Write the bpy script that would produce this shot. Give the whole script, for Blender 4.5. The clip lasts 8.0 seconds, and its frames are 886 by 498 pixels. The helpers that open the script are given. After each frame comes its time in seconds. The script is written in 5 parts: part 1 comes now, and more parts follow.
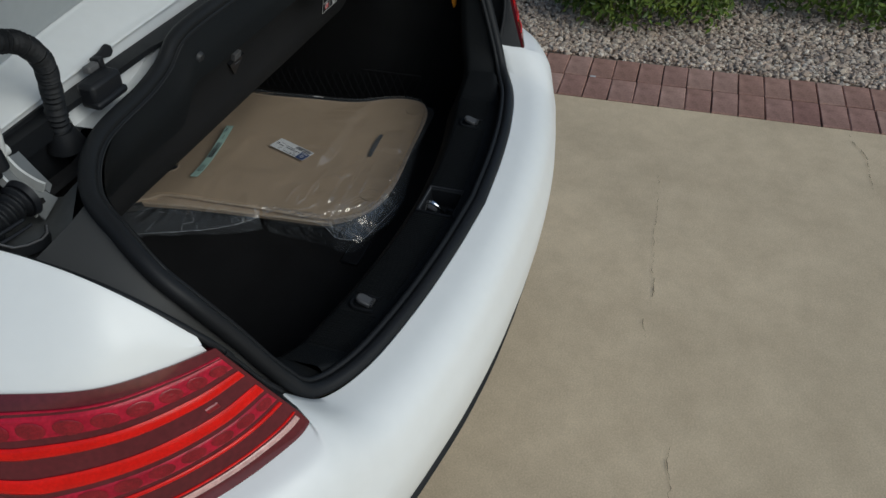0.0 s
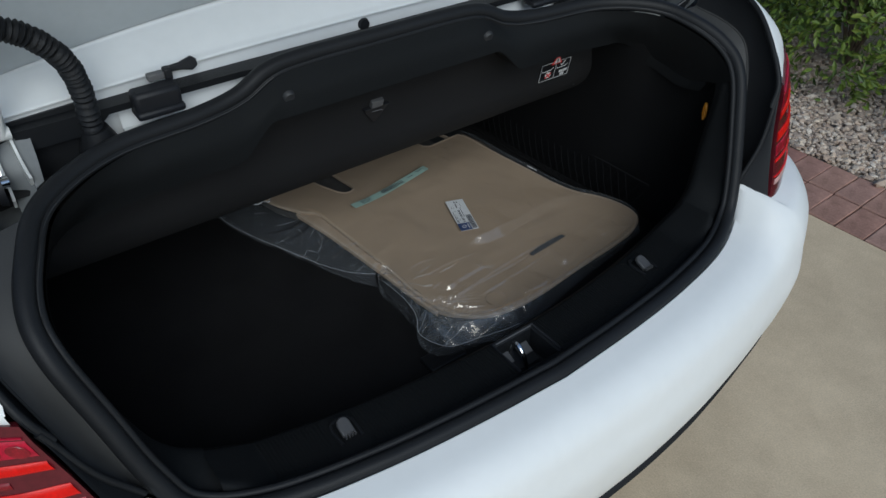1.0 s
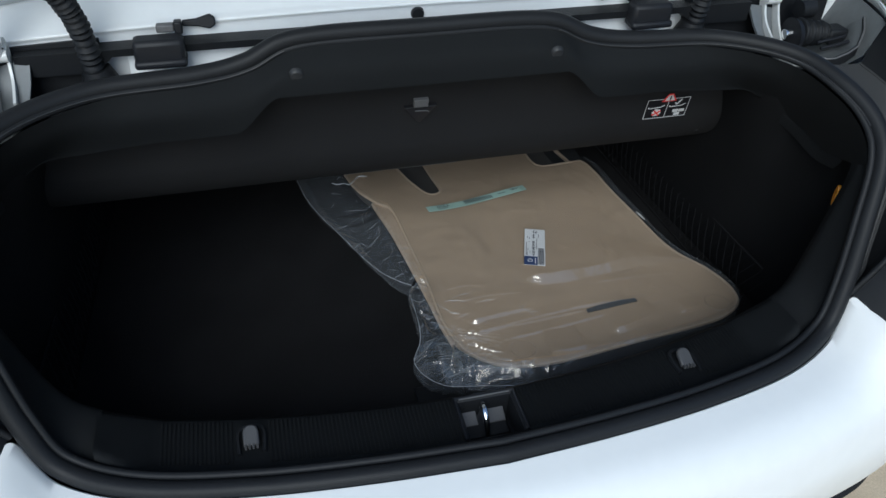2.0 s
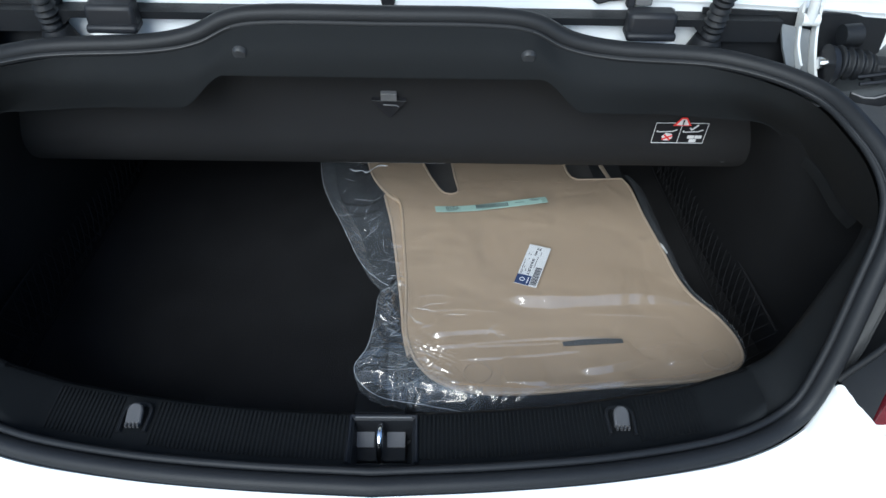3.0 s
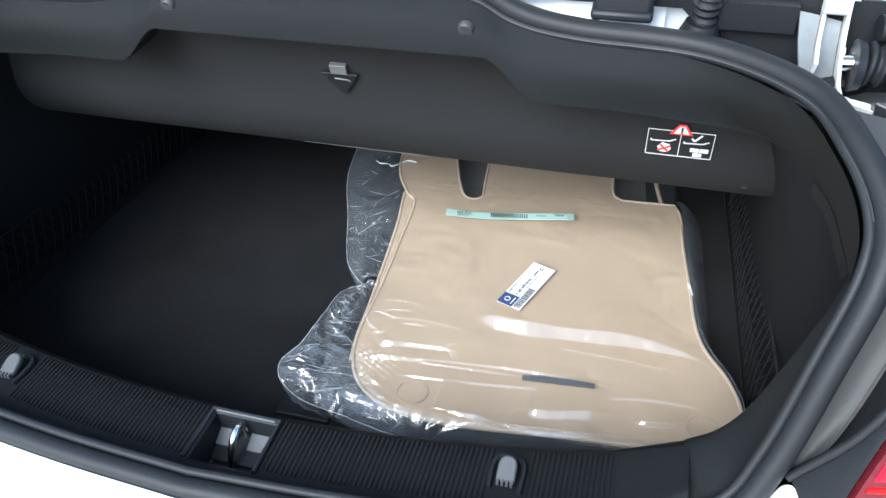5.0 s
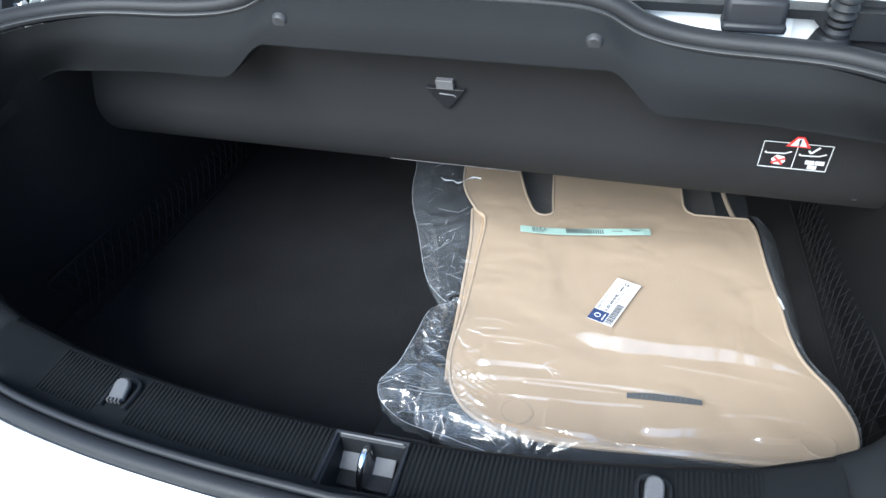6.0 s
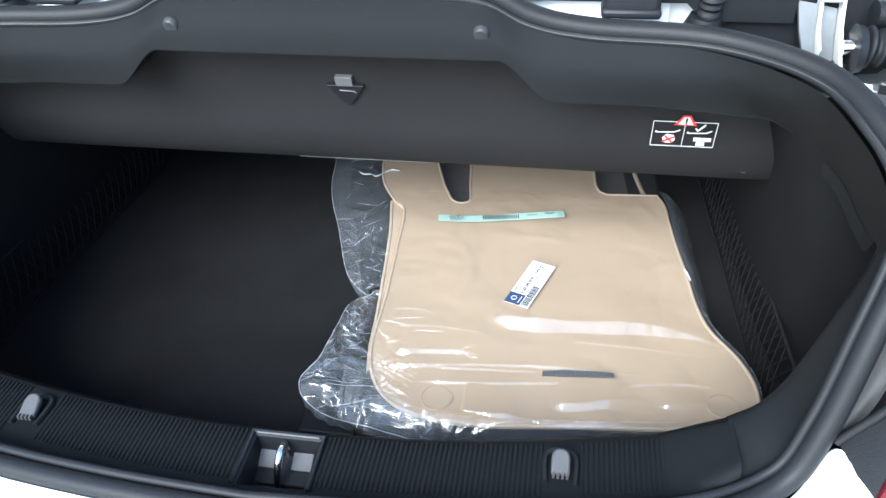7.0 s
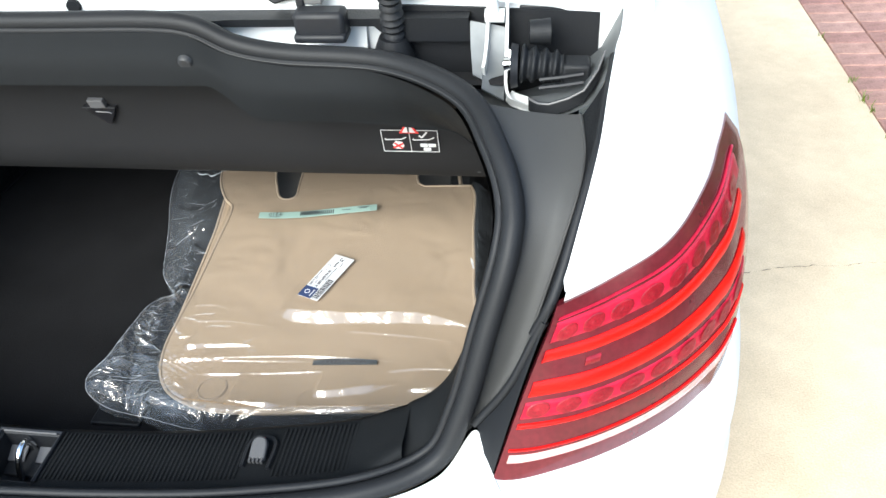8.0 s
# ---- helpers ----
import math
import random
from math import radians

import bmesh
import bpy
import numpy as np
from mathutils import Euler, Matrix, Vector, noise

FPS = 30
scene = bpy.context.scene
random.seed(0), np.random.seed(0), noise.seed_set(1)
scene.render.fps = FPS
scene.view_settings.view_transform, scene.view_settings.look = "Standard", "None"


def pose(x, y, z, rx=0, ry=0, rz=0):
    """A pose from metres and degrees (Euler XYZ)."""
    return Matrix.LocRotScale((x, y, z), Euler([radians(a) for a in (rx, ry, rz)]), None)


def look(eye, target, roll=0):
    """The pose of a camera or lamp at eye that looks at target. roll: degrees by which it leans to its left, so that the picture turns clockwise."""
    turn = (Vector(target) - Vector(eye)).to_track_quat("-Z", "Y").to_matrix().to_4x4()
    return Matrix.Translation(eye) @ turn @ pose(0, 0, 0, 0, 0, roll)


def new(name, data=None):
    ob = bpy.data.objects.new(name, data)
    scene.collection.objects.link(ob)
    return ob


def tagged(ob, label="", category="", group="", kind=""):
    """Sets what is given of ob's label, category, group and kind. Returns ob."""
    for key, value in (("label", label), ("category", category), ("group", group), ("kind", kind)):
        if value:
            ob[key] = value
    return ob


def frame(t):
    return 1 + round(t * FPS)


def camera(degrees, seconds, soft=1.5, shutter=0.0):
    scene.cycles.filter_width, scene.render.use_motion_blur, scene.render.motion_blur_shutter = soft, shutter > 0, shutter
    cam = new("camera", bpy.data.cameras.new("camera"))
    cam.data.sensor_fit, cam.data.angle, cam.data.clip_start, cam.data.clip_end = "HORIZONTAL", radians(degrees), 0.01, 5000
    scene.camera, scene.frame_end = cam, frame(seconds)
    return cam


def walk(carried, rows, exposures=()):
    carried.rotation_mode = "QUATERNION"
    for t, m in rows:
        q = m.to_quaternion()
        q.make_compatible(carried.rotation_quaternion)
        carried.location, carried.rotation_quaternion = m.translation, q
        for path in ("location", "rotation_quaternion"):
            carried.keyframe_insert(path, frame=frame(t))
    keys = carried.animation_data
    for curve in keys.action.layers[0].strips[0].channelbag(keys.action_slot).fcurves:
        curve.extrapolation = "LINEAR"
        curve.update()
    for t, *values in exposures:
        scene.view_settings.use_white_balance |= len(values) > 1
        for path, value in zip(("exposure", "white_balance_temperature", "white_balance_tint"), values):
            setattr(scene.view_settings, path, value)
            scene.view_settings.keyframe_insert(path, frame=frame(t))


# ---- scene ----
cam = camera(60.5, 8.0)
PATH = [
    (0, (-1.087, -0.432, 1.595), (0.348, 0.087, 0.302), -1.8),
    (0.5, (-0.769, -0.541, 1.550), (0.442, 0.374, 0.249), -1.9),
    (1, (-0.583, -0.609, 1.545), (0.368, 0.656, 0.321), 0.2),
    (1.5, (-0.4, -0.709, 1.532), (0.191, 0.763, 0.314), 0.3),
    (2, (-0.227, -0.636, 1.492), (0.19, 0.889, 0.267), 1.6),
    (2.2, (-0.199, -0.585, 1.476), (0.218, 0.931, 0.241), 2.5),
    (3.3, (0.148, -0.597, 1.471), (0.012, 0.952, 0.213), -0.9),
    (3.5, (0.179, -0.588, 1.463), (-0.025, 0.964, 0.218), -2.2),
    (4, (0.232, -0.529, 1.438), (-0.022, 0.99, 0.162), -1.4),
    (4.2, (0.27, -0.513, 1.428), (0.029, 1.005, 0.148), -0.7),
    (5.3, (0.382, -0.467, 1.355), (-0.111, 1.07, 0.173), -1.7),
    (5.5, (0.327, -0.475, 1.353), (-0.115, 1.08, 0.174), -0.7),
    (6, (0.224, -0.499, 1.361), (-0.198, 1.067, 0.191), -1.5),
    (6.5, (0.213, -0.51, 1.37), (-0.184, 1.055, 0.189), -2.6),
    (7, (0.274, -0.502, 1.372), (-0.011, 1.076, 0.177), -2.2),
    (7.5, (0.402, -0.507, 1.391), (0.134, 1.049, 0.163), -2.3),
    (8, (0.622, -0.491, 1.441), (0.328, 1.034, 0.181), -4.8),
]
EXPOSURES = [(0, -0.48, 6150, 3), (1.0, -0.3, 5800, 3), (2.0, 0.15, 5700, 3), (3.5, 1.46, 5600, 3), (5.5, 2.22, 5700, 4), (7.0, 2.34, 5650, 4), (7.5, 2.28, 5700, 4), (8.0, 1.90, 6200, 4)]
walk(cam, [(t, look(eye, target, roll)) for t, eye, target, roll in PATH], EXPOSURES)

# ---- world, sun, exposure ----
world = bpy.data.worlds.new("sky")
scene.world = world
world.use_nodes = True
sky = world.node_tree.nodes.new("ShaderNodeTexSky")
sky.sky_type, sky.sun_disc = "NISHITA", False
sky.sun_elevation, sky.sun_rotation = radians(36), radians(200)
sky.air_density, sky.dust_density, sky.ozone_density = 1.0, 1.5, 1.2
back = world.node_tree.nodes["Background"]
world.node_tree.links.new(sky.outputs["Color"], back.inputs["Color"])
back.inputs["Strength"].default_value = 0.12
sun = new("sun", bpy.data.lights.new("sun", "SUN"))
sun.data.energy, sun.data.angle, sun.data.color = 1.9, radians(40), (1.0, 0.97, 0.92)
sun.matrix_world = look((0, 0, 0), (math.sin(radians(200)) * -1, math.cos(radians(200)) * -1, -0.73))

from mathutils import geometry

# ---- small geometry kit ----
rng = random.Random(7)


def curve_through(points, n):
    """n + 1 places along a smooth curve through control points."""
    p = np.array(points, float)
    p = np.vstack([2 * p[0] - p[1], p, 2 * p[-1] - p[-2]])
    k = len(p) - 3
    out = []
    for i in range(n + 1):
        s = min(i / n * k, k - 1e-9)
        j, f = int(s), s - int(s)
        a, b, c, d = p[j], p[j + 1], p[j + 2], p[j + 3]
        out.append(0.5 * (2 * b + (c - a) * f + (2 * a - 5 * b + 4 * c - d) * f * f + (3 * b - a - 3 * c + d) * f ** 3))
    return np.array(out)


def thing(name, label, category, at=(0, 0, 0), group="", kind=""):
    ob = new(name)
    ob.location = at
    ob.empty_display_size = 0.05
    return tagged(ob, label, category, group, kind)


def part(name, bm, material, parent=None, label="", smooth=True, bevel=0.0):
    """Links a bmesh as one mesh object under a thing or a part; the mesh is given in the world's metres."""
    me = bpy.data.meshes.new(name)
    bmesh.ops.recalc_face_normals(bm, faces=bm.faces)
    for f in bm.faces:
        f.smooth = smooth
    bm.to_mesh(me)
    bm.free()
    if smooth:
        me.set_sharp_from_angle(angle=radians(48))
    me.materials.append(material)
    ob = new(name, me)
    if parent is not None:
        ob.parent = parent
        up, m = parent, Matrix.Identity(4)
        while up is not None:
            m = up.matrix_parent_inverse @ up.matrix_basis @ m
            up = up.parent
        ob.matrix_parent_inverse = m.inverted()
    if label:
        ob["label"] = label
    if bevel:
        mod = ob.modifiers.new("edge", "BEVEL")
        mod.width, mod.segments, mod.limit_method, mod.angle_limit = bevel, 2, "ANGLE", radians(35)
    return ob


def grid(rows, closed=False, bm=None):
    """A sheet through rows of places."""
    bm = bm or bmesh.new()
    vs = [[bm.verts.new(tuple(p)) for p in row] for row in rows]
    for a, b in zip(vs, vs[1:]):
        n = len(a)
        for i in range(n if closed else n - 1):
            j = (i + 1) % n
            bm.faces.new((a[i], a[j], b[j], b[i]))
    return bm


def thick_sheet(rows, depth):
    """A sheet with real thickness: depth is the way from front to back."""
    bm = grid(rows)
    d = Vector(depth)
    got = bmesh.ops.extrude_face_region(bm, geom=list(bm.faces))
    for v in got["geom"]:
        if isinstance(v, bmesh.types.BMVert):
            v.co += d
    return bm


def tube(points, radius, seg=10, bm=None, ends=True, flat=1.0):
    """A round bar along places; radius may be a function of the share of the way."""
    bm = bm or bmesh.new()
    pts = [Vector(p) for p in points]
    up = None
    rings = []
    for i, p in enumerate(pts):
        t = (pts[min(i + 1, len(pts) - 1)] - pts[max(i - 1, 0)]).normalized()
        if up is None:
            up = Vector((0, 0, 1)) if abs(t.z) < 0.9 else Vector((0, 1, 0))
        side = t.cross(up).normalized()
        up = side.cross(t).normalized()
        r = radius(i / (len(pts) - 1)) if callable(radius) else radius
        rings.append([bm.verts.new(p + side * (math.cos(a) * r) + up * (math.sin(a) * r * flat)) for a in [2 * math.pi * k / seg for k in range(seg)]])
    for a, b in zip(rings, rings[1:]):
        for k in range(seg):
            bm.faces.new((a[k], a[(k + 1) % seg], b[(k + 1) % seg], b[k]))
    if ends:
        bm.faces.new(rings[0][::-1])
        bm.faces.new(rings[-1])
    return bm


def box(size, m=None, bm=None):
    bm = bm or bmesh.new()
    got = bmesh.ops.create_cube(bm, size=1.0)
    bmesh.ops.transform(bm, matrix=(m or Matrix.Identity(4)) @ Matrix.Diagonal((*size, 1)), verts=got["verts"])
    return bm


def plate(outline, depth, bm=None, m=None):
    """A flat outline (x, y) drawn out downwards by depth; m sets it in place."""
    bm = bm or bmesh.new()
    m = m or Matrix.Identity(4)
    top = [bm.verts.new(m @ Vector((x, y, 0))) for x, y in outline]
    low = [bm.verts.new(m @ Vector((x, y, -depth))) for x, y in outline]
    bm.faces.new(top)
    bm.faces.new(low[::-1])
    n = len(top)
    for i in range(n):
        bm.faces.new((top[i], low[i], low[(i + 1) % n], top[(i + 1) % n]))
    return bm


# ---- materials ----
def material(name, colour, rough=0.5, metal=0.0, coat=0.0, bump=0.0, scale=200.0, vary=0.0, blotch=3.0, spec=0.5, wave=0.0):
    """Principled paint, plastic, cloth or stone: colour that drifts in blotches and in grain, with a fine relief."""
    m = bpy.data.materials.new(name)
    m.use_nodes = True
    nt = m.node_tree
    b = nt.nodes["Principled BSDF"]
    b.inputs["Roughness"].default_value = rough
    b.inputs["Metallic"].default_value = metal
    b.inputs["Coat Weight"].default_value = coat
    b.inputs["Coat Roughness"].default_value = 0.04
    b.inputs["Specular IOR Level"].default_value = spec
    b.inputs["Base Color"].default_value = (*colour, 1)
    co = nt.nodes.new("ShaderNodeTexCoord")
    if vary:
        fine, wide = nt.nodes.new("ShaderNodeTexNoise"), nt.nodes.new("ShaderNodeTexNoise")
        fine.inputs["Scale"].default_value, wide.inputs["Scale"].default_value = scale, blotch
        fine.inputs["Detail"].default_value, wide.inputs["Detail"].default_value = 4, 6
        nt.links.new(co.outputs["Object"], fine.inputs["Vector"])
        nt.links.new(co.outputs["Object"], wide.inputs["Vector"])
        add = nt.nodes.new("ShaderNodeMath")
        add.operation = "ADD"
        nt.links.new(fine.outputs["Fac"], add.inputs[0])
        nt.links.new(wide.outputs["Fac"], add.inputs[1])
        ramp = nt.nodes.new("ShaderNodeValToRGB")
        ramp.color_ramp.elements[0].position, ramp.color_ramp.elements[1].position = 0.35, 0.65
        half = nt.nodes.new("ShaderNodeMath")
        half.operation = "MULTIPLY"
        half.inputs[1].default_value = 0.5
        nt.links.new(add.outputs[0], half.inputs[0])
        nt.links.new(half.outputs[0], ramp.inputs["Fac"])
        two = tuple(c * (1 - vary) for c in colour)
        ramp.color_ramp.elements[0].color = (*two, 1)
        ramp.color_ramp.elements[1].color = (*[min(1, c * (1 + vary * 0.6)) for c in colour], 1)
        nt.links.new(ramp.outputs["Color"], b.inputs["Base Color"])
    if bump:
        grain = nt.nodes.new("ShaderNodeTexNoise")
        grain.inputs["Scale"].default_value, grain.inputs["Detail"].default_value = scale, 5
        nt.links.new(co.outputs["Object"], grain.inputs["Vector"])
        bp = nt.nodes.new("ShaderNodeBump")
        bp.inputs["Strength"].default_value, bp.inputs["Distance"].default_value = bump, 0.002
        nt.links.new(grain.outputs["Fac"], bp.inputs["Height"])
        nt.links.new(bp.outputs["Normal"], b.inputs["Normal"])
        if wave:
            slow, soft_bump = nt.nodes.new("ShaderNodeTexNoise"), nt.nodes.new("ShaderNodeBump")
            slow.inputs["Scale"].default_value, slow.inputs["Detail"].default_value, slow.inputs["Distortion"].default_value = 8.0, 2, 0.8
            soft_bump.inputs["Strength"].default_value, soft_bump.inputs["Distance"].default_value = 1.0, wave
            nt.links.new(co.outputs["Object"], slow.inputs["Vector"])
            nt.links.new(slow.outputs["Fac"], soft_bump.inputs["Height"])
            nt.links.new(soft_bump.outputs["Normal"], bp.inputs["Normal"])
    return m


def per_piece(m, colours, island=False, rough=None):
    """Gives each piece its own tone, by a ramp over its random number, times the grain that it has."""
    nt = m.node_tree
    b = nt.nodes["Principled BSDF"]
    src = nt.nodes.new("ShaderNodeNewGeometry" if island else "ShaderNodeObjectInfo")
    ramp = nt.nodes.new("ShaderNodeValToRGB")
    while len(ramp.color_ramp.elements) < len(colours):
        ramp.color_ramp.elements.new(0.5)
    for i, (e, c) in enumerate(zip(ramp.color_ramp.elements, colours)):
        e.position, e.color = i / (len(colours) - 1), (*c, 1)
    nt.links.new(src.outputs["Random Per Island" if island else "Random"], ramp.inputs["Fac"])
    mix = nt.nodes.new("ShaderNodeMix")
    mix.data_type, mix.blend_type = "RGBA", "MULTIPLY"
    mix.inputs["Factor"].default_value = 1.0
    nt.links.new(ramp.outputs["Color"], mix.inputs["A"])
    old = b.inputs["Base Color"].links
    if old:
        nt.links.new(old[0].from_socket, mix.inputs["B"])
    else:
        mix.inputs["B"].default_value = (1, 1, 1, 1)
    nt.links.new(mix.outputs["Result"], b.inputs["Base Color"])
    return m


WHITE = material("white_paint", (0.80, 0.81, 0.80), 0.42, coat=0.12, vary=0.02, scale=40, blotch=2.0)
INNER = material("inner_white_paint", (0.70, 0.72, 0.73), 0.38, coat=0.25, vary=0.03, scale=60, blotch=4)
BLACK = material("black_plastic", (0.0105, 0.0115, 0.0135), 0.5, bump=0.35, scale=900, vary=0.2, spec=0.25)
TRIM = material("grained_trim", (0.0080, 0.0090, 0.0100), 0.6, bump=0.5, scale=1400, vary=0.15, blotch=6, spec=0.13)
GUTTER = material("gutter_plastic", (0.044, 0.045, 0.046), 0.66, bump=0.3, scale=1200, vary=0.12, blotch=5)
RUBBER = material("rubber", (0.013, 0.014, 0.016), 0.5, bump=0.15, scale=500, vary=0.2, blotch=8, spec=0.2)
CARPET = material("black_carpet", (0.0110, 0.0110, 0.0118), 0.95, bump=1.0, scale=700, vary=0.35, blotch=9, spec=0.15)
LINING = material("lining_felt", (0.0085, 0.0088, 0.0095), 0.95, bump=0.9, scale=800, vary=0.3, blotch=7, spec=0.1)
FELT = material("flap_felt", (0.0138, 0.0138, 0.0148), 0.85, bump=0.6, scale=900, vary=0.18, blotch=5, spec=0.2)
HOUSING = material("catch_plastic", (0.011, 0.012, 0.015), 0.5, spec=0.3, vary=0.1, scale=80)
CLIP = material("clip_plastic", (0.023, 0.024, 0.026), 0.5, bump=0.2, scale=600, vary=0.1)
GREY = material("grey_plastic", (0.095, 0.095, 0.098), 0.45, bump=0.2, scale=500, vary=0.1)
LUG = material("lug_plastic", (0.060, 0.060, 0.062), 0.5, bump=0.2, scale=500, vary=0.1)
STEEL = material("bright_steel", (0.75, 0.76, 0.78), 0.14, metal=1.0, vary=0.05, scale=300)
PRIMER = material("hinge_paint", (0.60, 0.61, 0.60), 0.35, coat=0.3, vary=0.06, scale=120, blotch=15)
# sheet metal, taken darker to carry the shade under the raised lid
METAL_AND_SHADE = material("metal_and_shade", (0.15, 0.16, 0.165), 0.5, metal=0.3, vary=0.12, scale=90, blotch=12)
LENS_DARK = material("smoked_red_lens", (0.105, 0.012, 0.018), 0.2, coat=0.4, spec=0.3, vary=0.25, scale=150, blotch=12)
LENS_RED = material("red_lens", (0.66, 0.006, 0.004), 0.3, coat=0.12, spec=0.2, vary=0.2, scale=260, blotch=25)
LENS_ROSE = material("rose_lens", (0.42, 0.010, 0.034), 0.3, coat=0.12, spec=0.2, vary=0.35, scale=220, blotch=30)
LENS_CLEAR = material("clear_ribbed_lens", (0.60, 0.36, 0.33), 0.22, coat=0.5, vary=0.3, scale=420, blotch=60)
LENS_CUP = material("reflector_red", (0.23, 0.006, 0.015), 0.3, coat=0.45, spec=0.3, vary=0.4, scale=500, blotch=60)
# the lid's white paint again, greyed to stand for its shaded underside
LID_SHADED = material("lid_shaded_paint", (0.37, 0.40, 0.42), 0.42, coat=0.2, vary=0.05, scale=70, blotch=3)
AMBER = material("amber_lens", (0.90, 0.34, 0.025), 0.15, coat=1.0, vary=0.2, scale=200)
TAN = material("tan_velour", (0.402, 0.306, 0.210), 0.85, bump=0.55, scale=1100, vary=0.10, blotch=7, spec=0.2, wave=0.008)
PIPING = material("tan_piping", (0.41, 0.32, 0.228), 0.6, bump=0.3, scale=700, vary=0.08)
BACKING = material("dark_mat_backing", (0.05, 0.045, 0.04), 0.9, bump=0.6, scale=800, vary=0.2)
PAPER = material("label_paper", (0.76, 0.77, 0.78), 0.5, vary=0.03, scale=120)
INK = material("label_ink", (0.05, 0.05, 0.06), 0.6)
PRINT = material("small_print", (0.12, 0.12, 0.13), 0.6)
BLUE = material("label_blue", (0.018, 0.045, 0.15), 0.5, vary=0.1, scale=160)
TEAL = material("teal_paper", (0.37, 0.53, 0.47), 0.5, vary=0.06, scale=160)
THREAD = material("thread", (0.50, 0.30, 0.13), 0.7, vary=0.15)
BADGE = material("badge_grey", (0.13, 0.14, 0.15), 0.35, metal=0.5, vary=0.1, scale=300)
DECAL = material("decal_black", (0.012, 0.012, 0.014), 0.35, vary=0.1)
DECAL_W = material("decal_white", (0.56, 0.56, 0.56), 0.5, vary=0.03)
DECAL_R = material("decal_red", (0.62, 0.04, 0.035), 0.5, vary=0.05)
NETCORD = material("net_cord", (0.013, 0.013, 0.014), 0.9, vary=0.2, spec=0.08)
CONCRETE = material("concrete", (0.64, 0.515, 0.355), 0.9, bump=0.5, scale=220, vary=0.20, blotch=1.6, spec=0.25)


def weathered(m, scale, dark, light):
    """Worn patches and specks over the colour that a material has."""
    nt = m.node_tree
    b = nt.nodes["Principled BSDF"]
    co, nz, ramp, mix = nt.nodes.new("ShaderNodeTexCoord"), nt.nodes.new("ShaderNodeTexNoise"), nt.nodes.new("ShaderNodeValToRGB"), nt.nodes.new("ShaderNodeMix")
    nz.inputs["Scale"].default_value, nz.inputs["Detail"].default_value, nz.inputs["Roughness"].default_value = scale, 12, 0.72
    ramp.color_ramp.elements[0].position, ramp.color_ramp.elements[1].position = 0.30, 0.72
    ramp.color_ramp.elements[0].color, ramp.color_ramp.elements[1].color = (dark, dark * 0.98, dark * 0.96, 1), (light, light, light, 1)
    mix.data_type, mix.blend_type = "RGBA", "MULTIPLY"
    mix.inputs["Factor"].default_value = 1.0
    nt.links.new(co.outputs["Object"], nz.inputs["Vector"])
    nt.links.new(nz.outputs["Fac"], ramp.inputs["Fac"])
    nt.links.new(b.inputs["Base Color"].links[0].from_socket, mix.inputs["A"])
    nt.links.new(ramp.outputs["Color"], mix.inputs["B"])
    nt.links.new(mix.outputs["Result"], b.inputs["Base Color"])
    return m


weathered(CONCRETE, 8.0, 0.87, 1.11)
CRACK = material("crack_dirt", (0.16, 0.13, 0.095), 0.95, vary=0.4, scale=90, blotch=20)
BRICK = per_piece(material("paver", (0.9, 0.9, 0.9), 0.9, bump=0.8, scale=160, vary=0.22, blotch=14, spec=0.25),
                  [(0.37, 0.21, 0.165), (0.44, 0.265, 0.21), (0.33, 0.18, 0.15), (0.46, 0.29, 0.235), (0.39, 0.225, 0.185)])
weathered(BRICK, 16.0, 0.78, 1.28)
JOINT = material("joint_sand", (0.12, 0.088, 0.068), 0.95, bump=0.6, scale=300, vary=0.3)
STONE = per_piece(material("gravel_stone", (0.95, 0.95, 0.95), 0.85, bump=0.4, scale=220, vary=0.18, blotch=30, spec=0.3),
                  [(0.58, 0.48, 0.38), (0.30, 0.235, 0.19), (0.66, 0.56, 0.45), (0.45, 0.335, 0.26), (0.80, 0.71, 0.60), (0.38, 0.30, 0.25), (0.62, 0.49, 0.38)], island=True)
GRAVEL = per_piece(material("far_gravel", (0.62, 0.52, 0.42), 0.9, bump=1.0, scale=70, vary=0.45, blotch=55, spec=0.25), [(0.75, 0.75, 0.75), (0.80, 0.80, 0.80)])
GRIT = material("gravel_grit", (0.30, 0.24, 0.19), 0.95, bump=1.0, scale=120, vary=0.5, blotch=40)
SOIL = material("soil", (0.13, 0.105, 0.085), 0.95, bump=1.0, scale=60, vary=0.4, blotch=5)
LEAF = per_piece(material("leaf", (0.95, 0.95, 0.95), 0.5, vary=0.2, scale=60, spec=0.35),
                 [(0.075, 0.130, 0.018), (0.120, 0.180, 0.022), (0.045, 0.085, 0.016), (0.175, 0.225, 0.030), (0.09, 0.150, 0.020)], island=True)
BARK = material("bark", (0.10, 0.075, 0.05), 0.9, bump=0.8, scale=80, vary=0.3)


